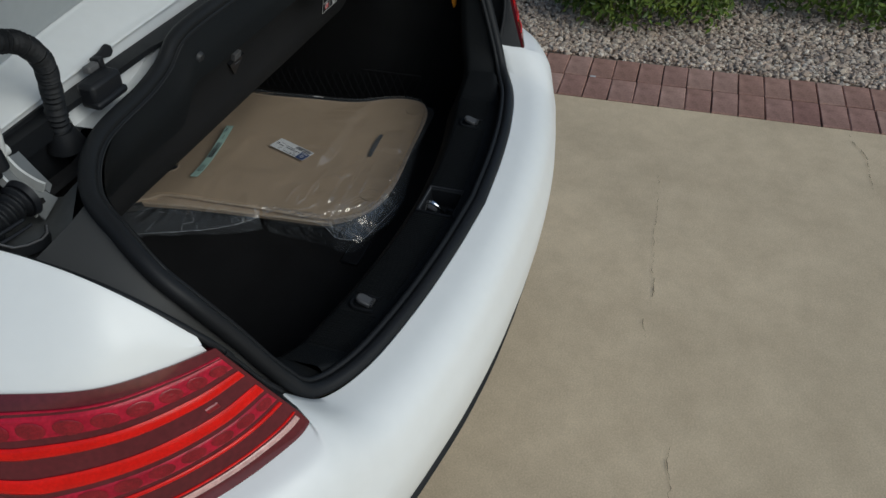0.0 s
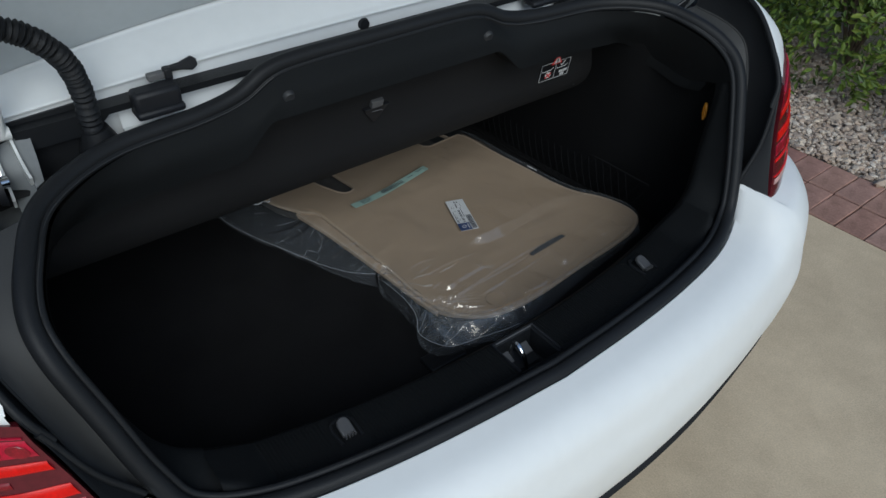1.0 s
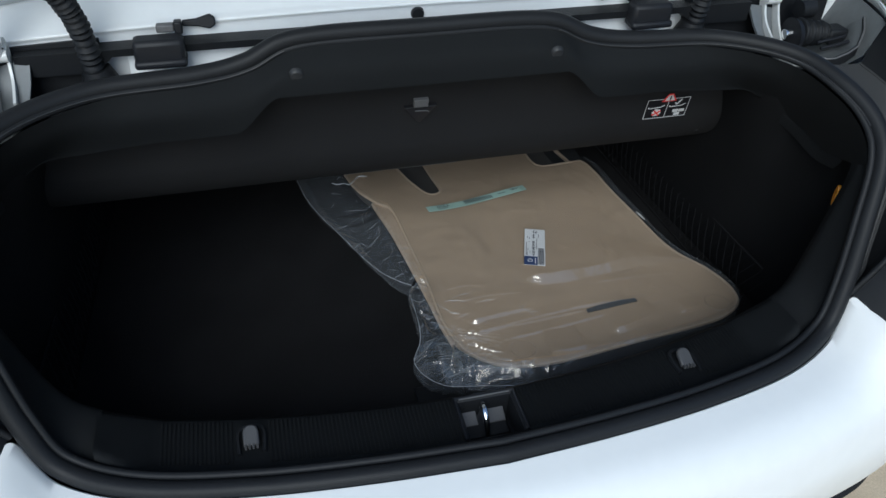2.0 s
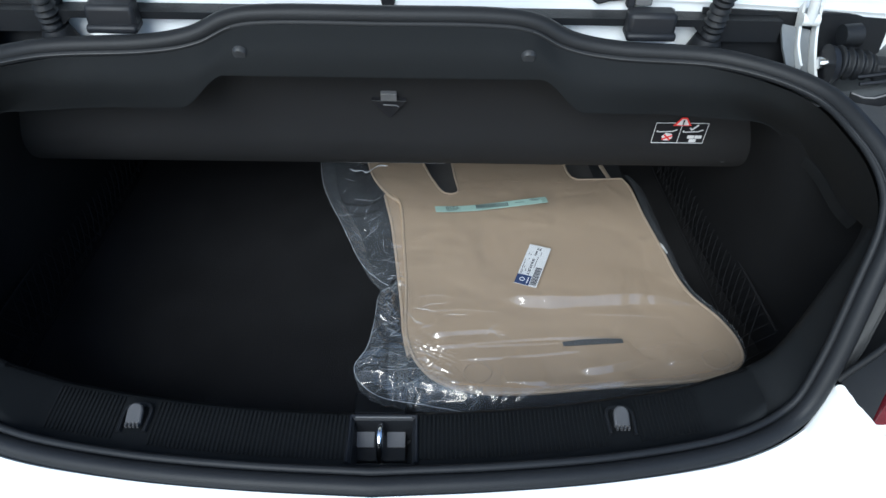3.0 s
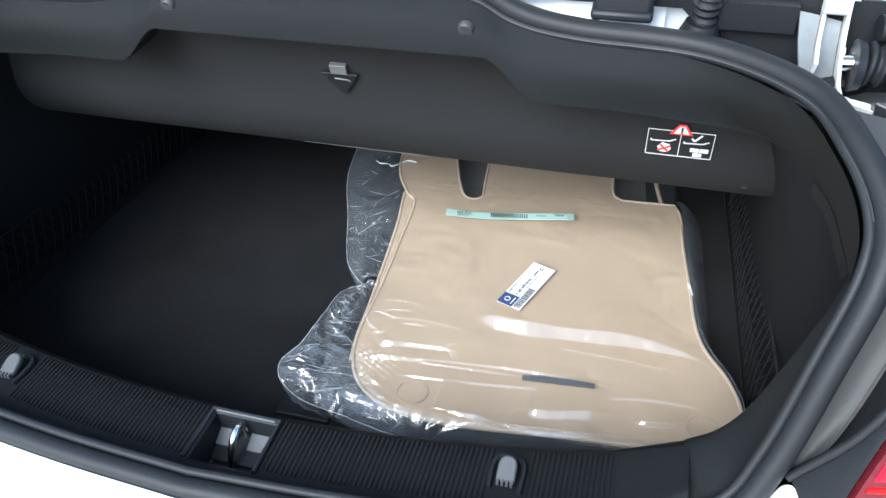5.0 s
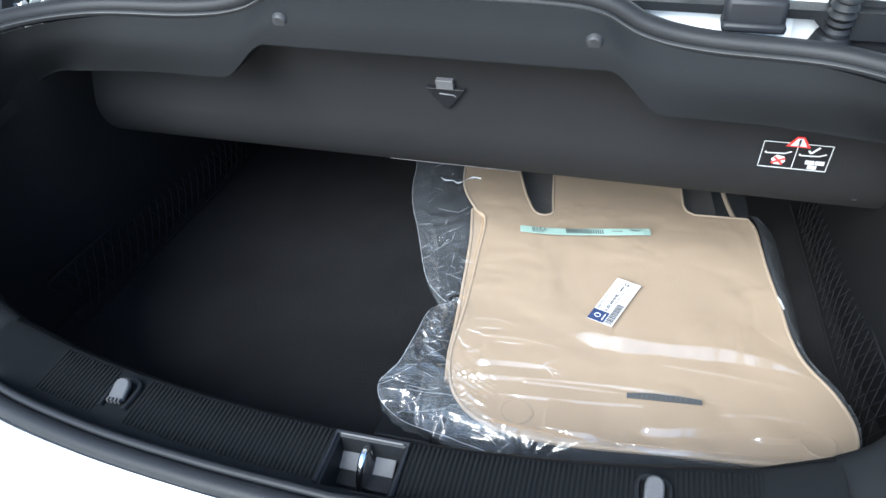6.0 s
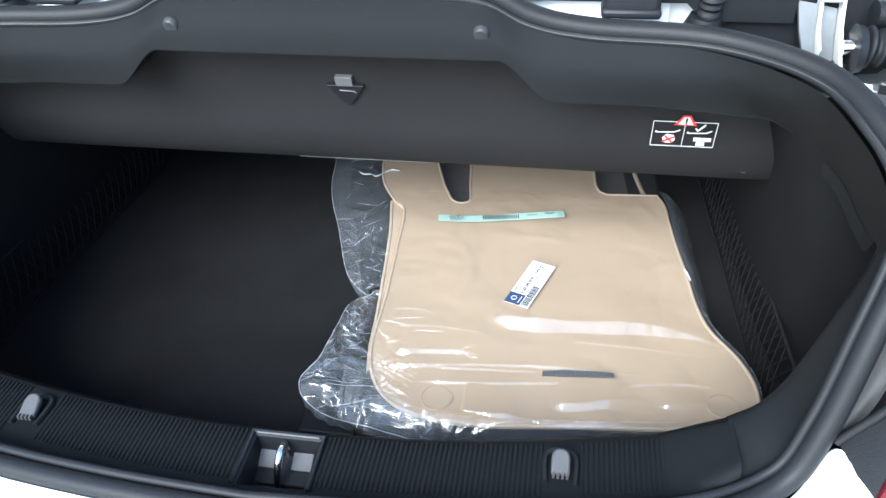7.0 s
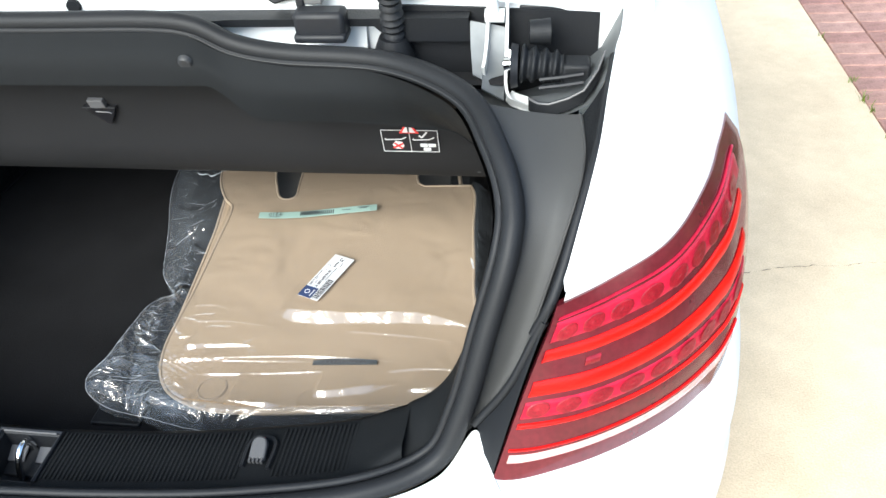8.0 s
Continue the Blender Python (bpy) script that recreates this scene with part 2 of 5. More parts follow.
def film_material(name, veil_share, gloss_rough, gloss_least):
    """Clear polythene: mostly seen through, with a gloss that grows towards grazing and fine crumples."""
    m = bpy.data.materials.new(name)
    m.use_nodes = True
    nt = m.node_tree
    nt.nodes.remove(nt.nodes["Principled BSDF"])
    out = nt.nodes["Material Output"]
    clear, gloss, mix = nt.nodes.new("ShaderNodeBsdfTransparent"), nt.nodes.new("ShaderNodeBsdfGlossy"), nt.nodes.new("ShaderNodeMixShader")
    clear.inputs["Color"].default_value = (0.985, 0.987, 0.99, 1)
    gloss.inputs["Roughness"].default_value = gloss_rough
    # cream put into the gloss colour so that glints come out warm
    gloss.inputs["Color"].default_value = (1.0, 0.945, 0.86, 1)
    fr, less, more, base = nt.nodes.new("ShaderNodeLayerWeight"), nt.nodes.new("ShaderNodeMath"), nt.nodes.new("ShaderNodeMath"), nt.nodes.new("ShaderNodeMath")
    fr.inputs["Blend"].default_value = 0.5
    less.operation, more.operation, base.operation = "POWER", "MULTIPLY", "ADD"
    less.inputs[1].default_value, more.inputs[1].default_value, base.inputs[1].default_value = 3.5, 0.45, gloss_least
    veil, haze = nt.nodes.new("ShaderNodeBsdfDiffuse"), nt.nodes.new("ShaderNodeMixShader")
    veil.inputs["Color"].default_value = (0.78, 0.86, 0.95, 1)
    haze.inputs["Fac"].default_value = veil_share
    co, nz, bp = nt.nodes.new("ShaderNodeTexCoord"), nt.nodes.new("ShaderNodeTexNoise"), nt.nodes.new("ShaderNodeBump")
    nz.inputs["Scale"].default_value, nz.inputs["Detail"].default_value, nz.inputs["Distortion"].default_value = 45, 3, 1.0
    bp.inputs["Strength"].default_value, bp.inputs["Distance"].default_value = 0.08, 0.01
    nt.links.new(co.outputs["Object"], nz.inputs["Vector"])
    nt.links.new(nz.outputs["Fac"], bp.inputs["Height"])
    nt.links.new(bp.outputs["Normal"], gloss.inputs["Normal"])
    nt.links.new(fr.outputs["Facing"], less.inputs[0])
    nt.links.new(less.outputs[0], more.inputs[0])
    nt.links.new(more.outputs[0], base.inputs[0])
    nt.links.new(base.outputs[0], mix.inputs["Fac"])
    nt.links.new(clear.outputs[0], haze.inputs[1])
    nt.links.new(veil.outputs[0], haze.inputs[2])
    nt.links.new(haze.outputs[0], mix.inputs[1])
    nt.links.new(gloss.outputs[0], mix.inputs[2])
    nt.links.new(mix.outputs[0], out.inputs["Surface"])
    return m


FILM = film_material("clear_polythene", 0.030, 0.10, 0.135)
LOOSE_FILM = film_material("loose_polythene", 0.052, 0.15, 0.062)


def fold_material():
    """Polythene doubled in a tight fold: whitish, half seen through; also drawn as glints."""
    m = bpy.data.materials.new("polythene_fold_glint")
    m.use_nodes = True
    nt = m.node_tree
    clear, mix = nt.nodes.new("ShaderNodeBsdfTransparent"), nt.nodes.new("ShaderNodeMixShader")
    b = nt.nodes["Principled BSDF"]
    b.inputs["Base Color"].default_value, b.inputs["Roughness"].default_value = (0.78, 0.82, 0.86, 1), 0.18
    mix.inputs["Fac"].default_value = 0.32
    nt.links.new(clear.outputs[0], mix.inputs[1])
    nt.links.new(b.outputs[0], mix.inputs[2])
    nt.links.new(mix.outputs[0], nt.nodes["Material Output"].inputs["Surface"])
    return m


FOLD_GLINT = fold_material()

# ---- ground, border, gravel ----
BORDER_SLANT = -0.03
BORDER_X = 1.790


def border_x(y):
    return BORDER_X + BORDER_SLANT * y


tagged(part("ground", box((6000, 6000, 0.2), pose(0, 0, -0.17)), SOIL), "bare brown earth under stones and hedge", "ground", kind="structure")
slab = bmesh.new()
slab_edge = [(-30, -30), (border_x(-30), -30), (border_x(30), 30), (-30, 30)]
plate(slab_edge, 0.06, slab)
driveway = tagged(part("driveway", slab, CONCRETE, smooth=False), "pale tan concrete driveway slab with hairline cracks", "driveway", kind="structure")


def crack(points, width):
    """A hairline crack: a jagged sliver of dirt in the slab."""
    steps = 160
    pts = curve_through([(x, y, 0) for x, y in points], steps)
    left, right = [], []
    for i, p in enumerate(pts):
        w = width * max(0.03, 0.30 + 1.3 * noise.noise((p[0] * 38, p[1] * 38, 1.0))) * (1 if 0 < i < steps else 0.1)
        j = [amp * noise.noise((p[0] * f, p[1] * f, z)) + 0.0045 * noise.noise((p[0] * 75, p[1] * 75, z + 2)) for amp, f, z in ((0.009, 22, 5.0), (0.009, 16, 9.0))]
        left.append((p[0] + j[0] - w, p[1] + j[1] + w, 0.004))
        right.append((p[0] + j[0] + w, p[1] + j[1] - w, 0.004))
    part("crack", grid([left, right]), CRACK, driveway, smooth=False)


crack([(1.12, 1.192), (1.155, 1.199), (1.257, 1.225), (1.364, 1.237), (1.456, 1.25), (1.531, 1.266), (1.70, 1.29)], 0.0016)
crack([(0.745, -0.455), (0.72, -0.457), (0.69, -0.462), (0.655, -0.463)], 0.0014)
crack([(1.30, -0.407), (1.228, -0.410), (1.107, -0.428), (0.997, -0.430), (0.898, -0.436), (0.806, -0.445), (0.745, -0.455)], 0.0008)
crack([(0.553, -0.450), (0.516, -0.457), (0.494, -0.460), (0.445, -0.468)], 0.0014)
crack([(0.13, -0.569), (0.105, -0.566), (0.078, -0.567), (0.02, -0.580), (-0.05, -0.583)], 0.0014)
crack([(1.80, -1.06), (1.746, -1.08), (1.637, -1.12), (1.506, -1.122), (1.417, -1.124)], 0.0013)

# two rows of pavers as a border, laid on sand
border = thing("paver_border", "two rows of red-brown clay pavers edging the driveway", "border", (BORDER_X, 0, 0), kind="structure")
border.rotation_euler = (0, 0, math.atan(-BORDER_SLANT))
bpy.context.view_layer.update()


def paver_mesh(k):
    r = random.Random(k)
    bm = box((0.1800, 0.1012, 0.06))
    bmesh.ops.bevel(bm, geom=list(bm.edges), offset=0.003, segments=1, affect="EDGES")
    for v in bm.verts:
        v.co += Vector((r.uniform(-1, 1), r.uniform(-1, 1), r.uniform(-1, 1))) * 0.0011
    me = bpy.data.meshes.new("brick")
    bm.to_mesh(me)
    bm.free()
    me.materials.append(BRICK)
    return me


paver_meshes = [paver_mesh(k) for k in range(6)]

# gravel bed
gravel_bed = bmesh.new()
plate([(border_x(-30) + 0.374, -30), (40, -30), (40, 30), (border_x(30) + 0.374, 30)], 0.02, gravel_bed, pose(0, 0, -0.012))
bed = tagged(part("gravel_bed", gravel_bed, GRAVEL, smooth=False), "wide bed of grey and tan landscape gravel", "ground", kind="structure")
part("bed_soil", plate([(border_x(-2.4) + 0.374, -2.4), (3.36, -2.4), (3.36, 3.1), (border_x(3.1) + 0.374, 3.1)], 0.004, None, pose(0, 0, -0.001)), GRIT, bed, "dark grit between the loose stones", smooth=False)


def stones(name, count, x0, x1, y0, y1, size, label):
    phi = (1 + 5 ** 0.5) / 2
    v = np.array([(-1, phi, 0), (1, phi, 0), (-1, -phi, 0), (1, -phi, 0), (0, -1, phi), (0, 1, phi), (0, -1, -phi), (0, 1, -phi), (phi, 0, -1), (phi, 0, 1), (-phi, 0, -1), (-phi, 0, 1)], float)
    v /= np.linalg.norm(v[0])
    f = np.array([(0, 11, 5), (0, 5, 1), (0, 1, 7), (0, 7, 10), (0, 10, 11), (1, 5, 9), (5, 11, 4), (11, 10, 2), (10, 7, 6), (7, 1, 8), (3, 9, 4), (3, 4, 2), (3, 2, 6), (3, 6, 8), (3, 8, 9), (4, 9, 5), (2, 4, 11), (6, 2, 10), (8, 6, 7), (9, 8, 1)])
    r = np.random.default_rng(5)
    n = count
    pts = np.repeat(v[None], n, 0) * (1 + r.uniform(-0.22, 0.22, (n, 12, 1)))
    s = size * np.exp(r.normal(0, 0.32, (n, 1)))
    pts = pts * np.stack([s * r.uniform(0.8, 1.5, (n, 1)), s * r.uniform(0.7, 1.1, (n, 1)), s * r.uniform(0.45, 0.8, (n, 1))], 2)
    ang, tip = r.uniform(0, 6.283, n), r.normal(0, 0.35, n)
    c, sn = np.cos(tip)[:, None], np.sin(tip)[:, None]
    y, z = pts[:, :, 1] * c - pts[:, :, 2] * sn, pts[:, :, 1] * sn + pts[:, :, 2] * c
    pts[:, :, 1], pts[:, :, 2] = y, z
    c, sn = np.cos(ang)[:, None], np.sin(ang)[:, None]
    x, y = pts[:, :, 0] * c - pts[:, :, 1] * sn, pts[:, :, 0] * sn + pts[:, :, 1] * c
    px, py = r.uniform(x0, x1, n), r.uniform(y0, y1, n)
    px = np.where(px < border_x(py) + 0.378, border_x(py) + 0.378 + r.uniform(0, 0.3, n), px)
    pts[:, :, 0], pts[:, :, 1] = x + px[:, None], y + py[:, None]
    pts[:, :, 2] += (r.uniform(-0.004, 0.016, n) + 0.003)[:, None]
    faces = (f[None] + 12 * np.arange(n)[:, None, None]).reshape(-1, 3)
    me = bpy.data.meshes.new(name)
    me.from_pydata(pts.reshape(-1, 3).tolist(), [], faces.tolist())
    me.materials.append(STONE)
    for p in me.polygons:
        p.use_smooth = False
    return tagged(new(name, me), label, "gravel", kind="stuff")


stones("gravel", 50000, 2.14, 3.3, -2.3, 3.0, 0.0089, "loose grey and tan landscape gravel beside the paver border")


# ---- shrubs ----
def shrub(at, radius, height, count, seed, label):
    r = random.Random(seed)
    ob = thing("shrub", label, "shrub", at, group="shrubs along the gravel")
    bm = bmesh.new()
    for k in range(9):
        a = 2 * math.pi * k / 9 + r.uniform(-0.3, 0.3)
        reach = radius * r.uniform(0.35, 0.8)
        top = height * r.uniform(0.5, 0.9)
        line = curve_through([(at[0], at[1], 0), (at[0] + 0.35 * reach * math.cos(a), at[1] + 0.35 * reach * math.sin(a), top * 0.45), (at[0] + reach * math.cos(a), at[1] + reach * math.sin(a), top)], 8)
        tube(line, lambda s: 0.012 * (1 - 0.75 * s), 6, bm)
    part("trunk", bm, BARK, ob)
    verts, faces = [], []
    clumps = []
    for _ in range(int(count / 22)):
        a, e = r.uniform(0, 2 * math.pi), r.uniform(-0.5, 1.0)
        rad = radius * (0.78 + 0.25 * noise.noise((math.cos(a) * 2 + seed, math.sin(a) * 2, e * 3))) * r.uniform(0.72, 1.05)
        q = math.sqrt(max(0.0, 1 - max(0, e) ** 2))
        clumps.append(Vector((at[0] + rad * q * math.cos(a), at[1] + rad * q * math.sin(a), height * (0.34 + 0.62 * e * 0.95))))
    for c in clumps:
        out = Vector((c.x - at[0], c.y - at[1], 0.5 * (c.z - 0.3 * height))).normalized()
        for _ in range(22):
            p = c + Vector((r.gauss(0, 0.05), r.gauss(0, 0.05), r.gauss(0, 0.05)))
            if p.z < 0.04:
                continue
            size = r.uniform(0.011, 0.025)
            n = (out + Vector((r.gauss(0, 0.6), r.gauss(0, 0.6), r.gauss(0.5, 0.5)))).normalized()
            t = n.cross(Vector((r.gauss(0, 1), r.gauss(0, 1), r.gauss(0, 1)))).normalized()
            b = n.cross(t)
            i = len(verts)
            fold = n * (size * 0.18)
            verts += [p - t * size, p + b * (size * 0.42) + fold, p + t * size, p - b * (size * 0.42) + fold, p + b * (size * 0.30) - t * size * 0.5 + fold * 0.7, p - b * (size * 0.30) - t * size * 0.5 + fold * 0.7]
            faces += [(i, i + 4, i + 1, i + 2), (i, i + 2, i + 3, i + 5)]
    me = bpy.data.meshes.new("crown")
    me.from_pydata([tuple(v) for v in verts], [], faces)
    me.materials.append(LEAF)
    crown = new("crown", me)
    crown.parent = ob
    crown.matrix_parent_inverse = Matrix.Translation(at).inverted()
    return ob


# ---- the car's shape ----
# control lines of the rear corner, from the middle to the side: bumper's widest line, its upper edge
WIDE = [(0, -.213), (.15, -.209), (.29, -.196), (.42, -.174), (.51, -.155), (.585, -.138), (.64, -.118), (.72, -.070), (.785, -.004), (.828, .074), (.855, .18), (.872, .35), (.89, .7), (.895, 1.6)]
UPPER = [(0, -.125, .747), (.15, -.1155, .745), (.29, -.098, .741), (.42, -.0705, .739), (.505, -.035, .750), (.546, -.003, .795), (.569, -.049, .783), (.64, -.027, .782), (.718, .024, .776), (.778, .084, .770), (.820, .150, .774), (.850, .34, .785), (.872, .7, .80), (.878, 1.6, .81)]
WAIST = [(.596, -.012, .877), (.660, .008, .877), (.728, .053, .877), (.784, .117, .876), (.824, .195, .876), (.850, .35, .88), (.870, .7, .89), (.874, 1.6, .90)]
SHOULDER = [(.623, .014, .963), (.670, .044, .966), (.726, .085, .974), (.766, .15, .978), (.795, .225, .978), (.824, .36, .986), (.84, .7, .995), (.84, 1.6, 1.0)]
EDGE = [(.627, .020, .973), (.645, .066, 1.027), (.660, .116, 1.066), (.669, .178, 1.087), (.678, .245, 1.099), (.690, .34, 1.112), (.700, .7, 1.125), (.70, 1.6, 1.14)]
RING = [(0, -.112, .747), (.15, -.103, .746), (.29, -.085, .742), (.42, -.056, .741), (.500, -.021, .756), (.532, .004, .812), (.557, .038, .900), (.577, .071, .972), (.579, .107, 1.010), (.560, .158, 1.040), (.520, .227, 1.062), (.427, .286, 1.070), (.30, .307, 1.070), (.238, .314, 1.079), (.19, .318, 1.10), (.13, .32, 1.106), (0, .32, 1.106)]

car = thing("car", "white two-door car with its boot lid raised, parked on the concrete", "car", (0, 0, 0))

N = 12  # steps between two control places
wide = curve_through([(x, y, 0.62) for x, y in WIDE], N * (len(WIDE) - 1))
upper = curve_through(UPPER, N * (len(UPPER) - 1))


def inward(line, i):
    a, b = line[max(i - 1, 0)], line[min(i + 1, len(line) - 1)]
    d = np.array([-(b[1] - a[1]), b[0] - a[0], 0.0])
    return d / np.linalg.norm(d)


def bumper_rows(low, high, turn=1):
    """Sections of the bumper's skin between two shares of its height profile."""
    rows = []
    for i in range(len(wide)):
        w, u, d = wide[i], upper[i], inward(wide, i)
        sec = [w + d * .030 + (0, 0, -.14), w + d * .022 + (0, 0, -.12), w + d * .008 + (0, 0, -.07), w, w + d * .006 + (0, 0, .045)]
        for s, h in ((.18, .52), (.50, .86), (1.0, 1.0)):
            p = w + (u - w) * s
            p[2] = .665 + (u[2] - .665) * h
            sec.append(p)
        sec = curve_through(sec, 28)[low:high + 1]
        rows.append([(turn * p[0], p[1], p[2]) for p in sec])
    return rows


skin = bumper_rows(0, 28)
skin = [[(-x, y, z) for x, y, z in row] for row in reversed(skin[1:])] + skin
bumper = part("bumper", thick_sheet(skin, (0, 0.004, -0.004)), WHITE, car, "glossy white painted rear bumper")
strip = []
for i in range(len(wide)):
    w, d = wide[i], inward(wide, i)
    strip.append([tuple(w + d * a + (0, 0, h)) for a, h in ((.052, -.128), (.029, -.139), (.023, -.150), (.034, -.168), (.065, -.19), (.10, -.34), (.14, -.42))])
strip = [[(-x, y, z) for x, y, z in row] for row in reversed(strip[1:])] + strip
part("valance", grid(strip), BLACK, bumper, "black plastic lower edge of the bumper")

waist, shoulder, edge = (curve_through(c, N * (len(c) - 1)) for c in (WAIST, SHOULDER, EDGE))
low_line = upper[6 * N:]


def panel_section(k):
    mid = (shoulder[k] + edge[k]) / 2 + np.array([.008, -.004, .005]) * min(1, k / 20)
    return curve_through([low_line[k], waist[k], shoulder[k], mid, edge[k], edge[k] + np.array([.004, 0, -.011])], 40)


sections = [panel_section(k) for k in range(len(low_line))]


def skin_place(u, v):
    """A place on the quarter panel: u counts control places from the lamp's inner edge forwards, v from 0 to 5 up the section."""
    s = min(max(u * N, 0), len(sections) - 1.001)
    k, f = int(s), s - int(s)
    t = min(max(v * 8, 0), 39.999)
    j, g = int(t), t - int(t)
    at = lambda a, b: sections[a][b]
    return (at(k, j) * (1 - f) + at(k + 1, j) * f) * (1 - g) + (at(k, j + 1) * (1 - f) + at(k + 1, j + 1) * f) * g


def skin_out(u, v, lift):
    a, b = skin_place(u + .05, v) - skin_place(u - .05, v), skin_place(u, v + .05) - skin_place(u, v - .05)
    if np.linalg.norm(a) < 1e-9:
        a = skin_place(u + .1, v) - skin_place(u, v)
    n = np.cross(a, b)
    n = n / np.linalg.norm(n)
    return skin_place(u, v) + n * lift


def lamp_low(s):
    return 0.0 if s < 3.3 else 0.45 * ((s - 3.3) / 1.35) ** 1.1


def lamp_patch(s0, s1, f0, f1, lift, turn, depth=0.004, n=44, m=7):
    """A piece of the lamp between two shares of its height, standing proud of the panel."""
    rows = []
    for i in range(n + 1):
        s = s0 + (s1 - s0) * i / n
        lo, hi = lamp_low(s), 2.0 + 0.06 * s
        row = []
        for j in range(m + 1):
            f = f0 + (f1 - f0) * j / m
            bulge = lift * (1 if 0 < j < m else 0.55)
            p = skin_out(s, lo + (hi - lo) * f, bulge)
            row.append((turn * p[0], p[1], p[2]))
        rows.append(row)
    return thick_sheet(rows, (0, depth, -depth * 0.3))


def tail_lamp(turn):
    flip = [[(turn * p[0], p[1], p[2]) for p in sec] for sec in sections]
    shell = grid(flip[10:])
    grid([row[16:] for row in flip[2:11]], bm=shell)
    bmesh.ops.remove_doubles(shell, verts=list(shell.verts), dist=1e-5)
    got = bmesh.ops.extrude_face_region(shell, geom=list(shell.faces))
    bmesh.ops.translate(shell, vec=(turn * .001, .003, -.003), verts=[v for v in got["geom"] if isinstance(v, bmesh.types.BMVert)])
    part("quarter_panel", shell, WHITE, car)
    lamp = part("tail_lamp", lamp_patch(0.0, 4.62, 0.0, 1.0, 0.006, turn, .012), LENS_DARK, car, "dark red wraparound tail lamp with bright red light bars")

    def bar_patch(s0, s1, f0, f1, lift, m=6):
        """A bar of rounded section along the lamp."""
        rows = []
        for i in range(49):
            s_ = s0 + (s1 - s0) * i / 48
            lo, hi = lamp_low(s_), 2.0 + 0.06 * s_
            row = []
            for j in range(m + 1):
                p = skin_out(s_, lo + (hi - lo) * (f0 + (f1 - f0) * j / m), lift + .0016 * math.sin(math.pi * j / m) ** .6)
                row.append((turn * p[0], p[1], p[2]))
            rows.append(row)
        return thick_sheet(rows, (0, .004, -.0012))

    def cup(s_, f, rs, rf, lift):
        """A small round reflector: a shallow cone with a rim."""
        bm = bmesh.new()
        rings = []
        for share, rise in ((1.0, lift), (.82, lift + .0006), (.45, lift - .0005), (.12, lift + .0004)):
            ring_ = []
            for k in range(14):
                a_ = 2 * math.pi * k / 14
                ss = s_ + rs * share * math.cos(a_)
                lo, hi = lamp_low(ss), 2.0 + 0.06 * ss
                p = skin_out(ss, lo + (hi - lo) * (f + rf * share * math.sin(a_)), rise)
                ring_.append((turn * p[0], p[1], p[2]))
            rings.append(ring_)
        grid(rings, closed=True, bm=bm)
        bm.verts.ensure_lookup_table()
        bm.faces.new(bm.verts[-14:])
        return bm

    part("light_bar", bar_patch(0.10, 4.3, 0.885, 0.900, 0.0062, 4), LENS_ROSE, lamp, "thin rose red upper line")
    part("cup_band", lamp_patch(0.10, 4.25, 0.735, 0.880, 0.0070, turn), LENS_ROSE, lamp, "deep rose red upper band")
    part("light_bar", bar_patch(0.08, 4.1, 0.650, 0.712, 0.0070), LENS_RED, lamp, "bright red curved light bar")
    part("light_bar", bar_patch(0.08, 4.0, 0.462, 0.545, 0.0070), LENS_RED, lamp, "bright red curved light bar")
    part("cup_band", lamp_patch(0.08, 3.95, 0.325, 0.440, 0.0070, turn), LENS_ROSE, lamp)
    part("light_bar", bar_patch(0.08, 3.9, 0.285, 0.312, 0.0068, 4), LENS_RED, lamp)
    part("light_bar", bar_patch(0.08, 3.8, 0.164, 0.177, 0.0066, 4), LENS_RED, lamp)
    part("reversing_strip", lamp_patch(0.12, 3.75, 0.092, 0.155, 0.0070, turn, m=4), LENS_CLEAR, lamp, "pale ribbed clear strip along the lower edge")
    part("reflector", lamp_patch(0.80, 1.02, 0.565, 0.625, 0.0072, turn, n=4, m=4), LENS_CUP, lamp, "small dim square reflector")
    for k in range(9):
        part("reflector_cup", cup(0.30 + 0.42 * k, 0.385, .17, .042, .0078), LENS_CUP, lamp)
        part("reflector_cup", cup(0.34 + 0.44 * k, 0.795, .18, .046, .0078), LENS_CUP, lamp)


tail_lamp(1)
tail_lamp(-1)

# ---- opening: seal, gutters, lining ----
ring_right = curve_through(RING, 12 * (len(RING) - 1))
ring_loop = [tuple(p) for p in ring_right] + [(-p[0], p[1], p[2]) for p in ring_right[::-1]][1:-1]
ring_middle = np.array([0, .12, .93])


def ring_shift(line, inset, drop=(0, 0, 0)):
    """The ring drawn towards its middle."""
    out = []
    n = len(line)
    for i, p in enumerate(line):
        a, b = np.array(line[(i - 1) % n]), np.array(line[(i + 1) % n])
        t = (b - a) / max(np.linalg.norm(b - a), 1e-9)
        c = ring_middle - np.array(p)
        c = c - t * (c @ t)
        c = c / np.linalg.norm(c)
        out.append(tuple(np.array(p) + c * inset + np.array(drop)))
    return out


def loop_tube(points, radius, seg=10):
    bm = bmesh.new()
    n = len(points)
    rows = []
    for i in range(n):
        p = Vector(points[i])
        t = (Vector(points[(i + 1) % n]) - Vector(points[(i - 1) % n])).normalized()
        c = (Vector(ring_middle) - p)
        c = (c - t * c.dot(t)).normalized()
        u = t.cross(c)
        rows.append([bm.verts.new(p + c * (radius * math.cos(a)) + u * (radius * math.sin(a))) for a in [2 * math.pi * k / seg for k in range(seg)]])
    for i in range(n):
        a, b = rows[i], rows[(i + 1) % n]
        for k in range(seg):
            bm.faces.new((a[k], a[(k + 1) % seg], b[(k + 1) % seg], b[k]))
    return bm


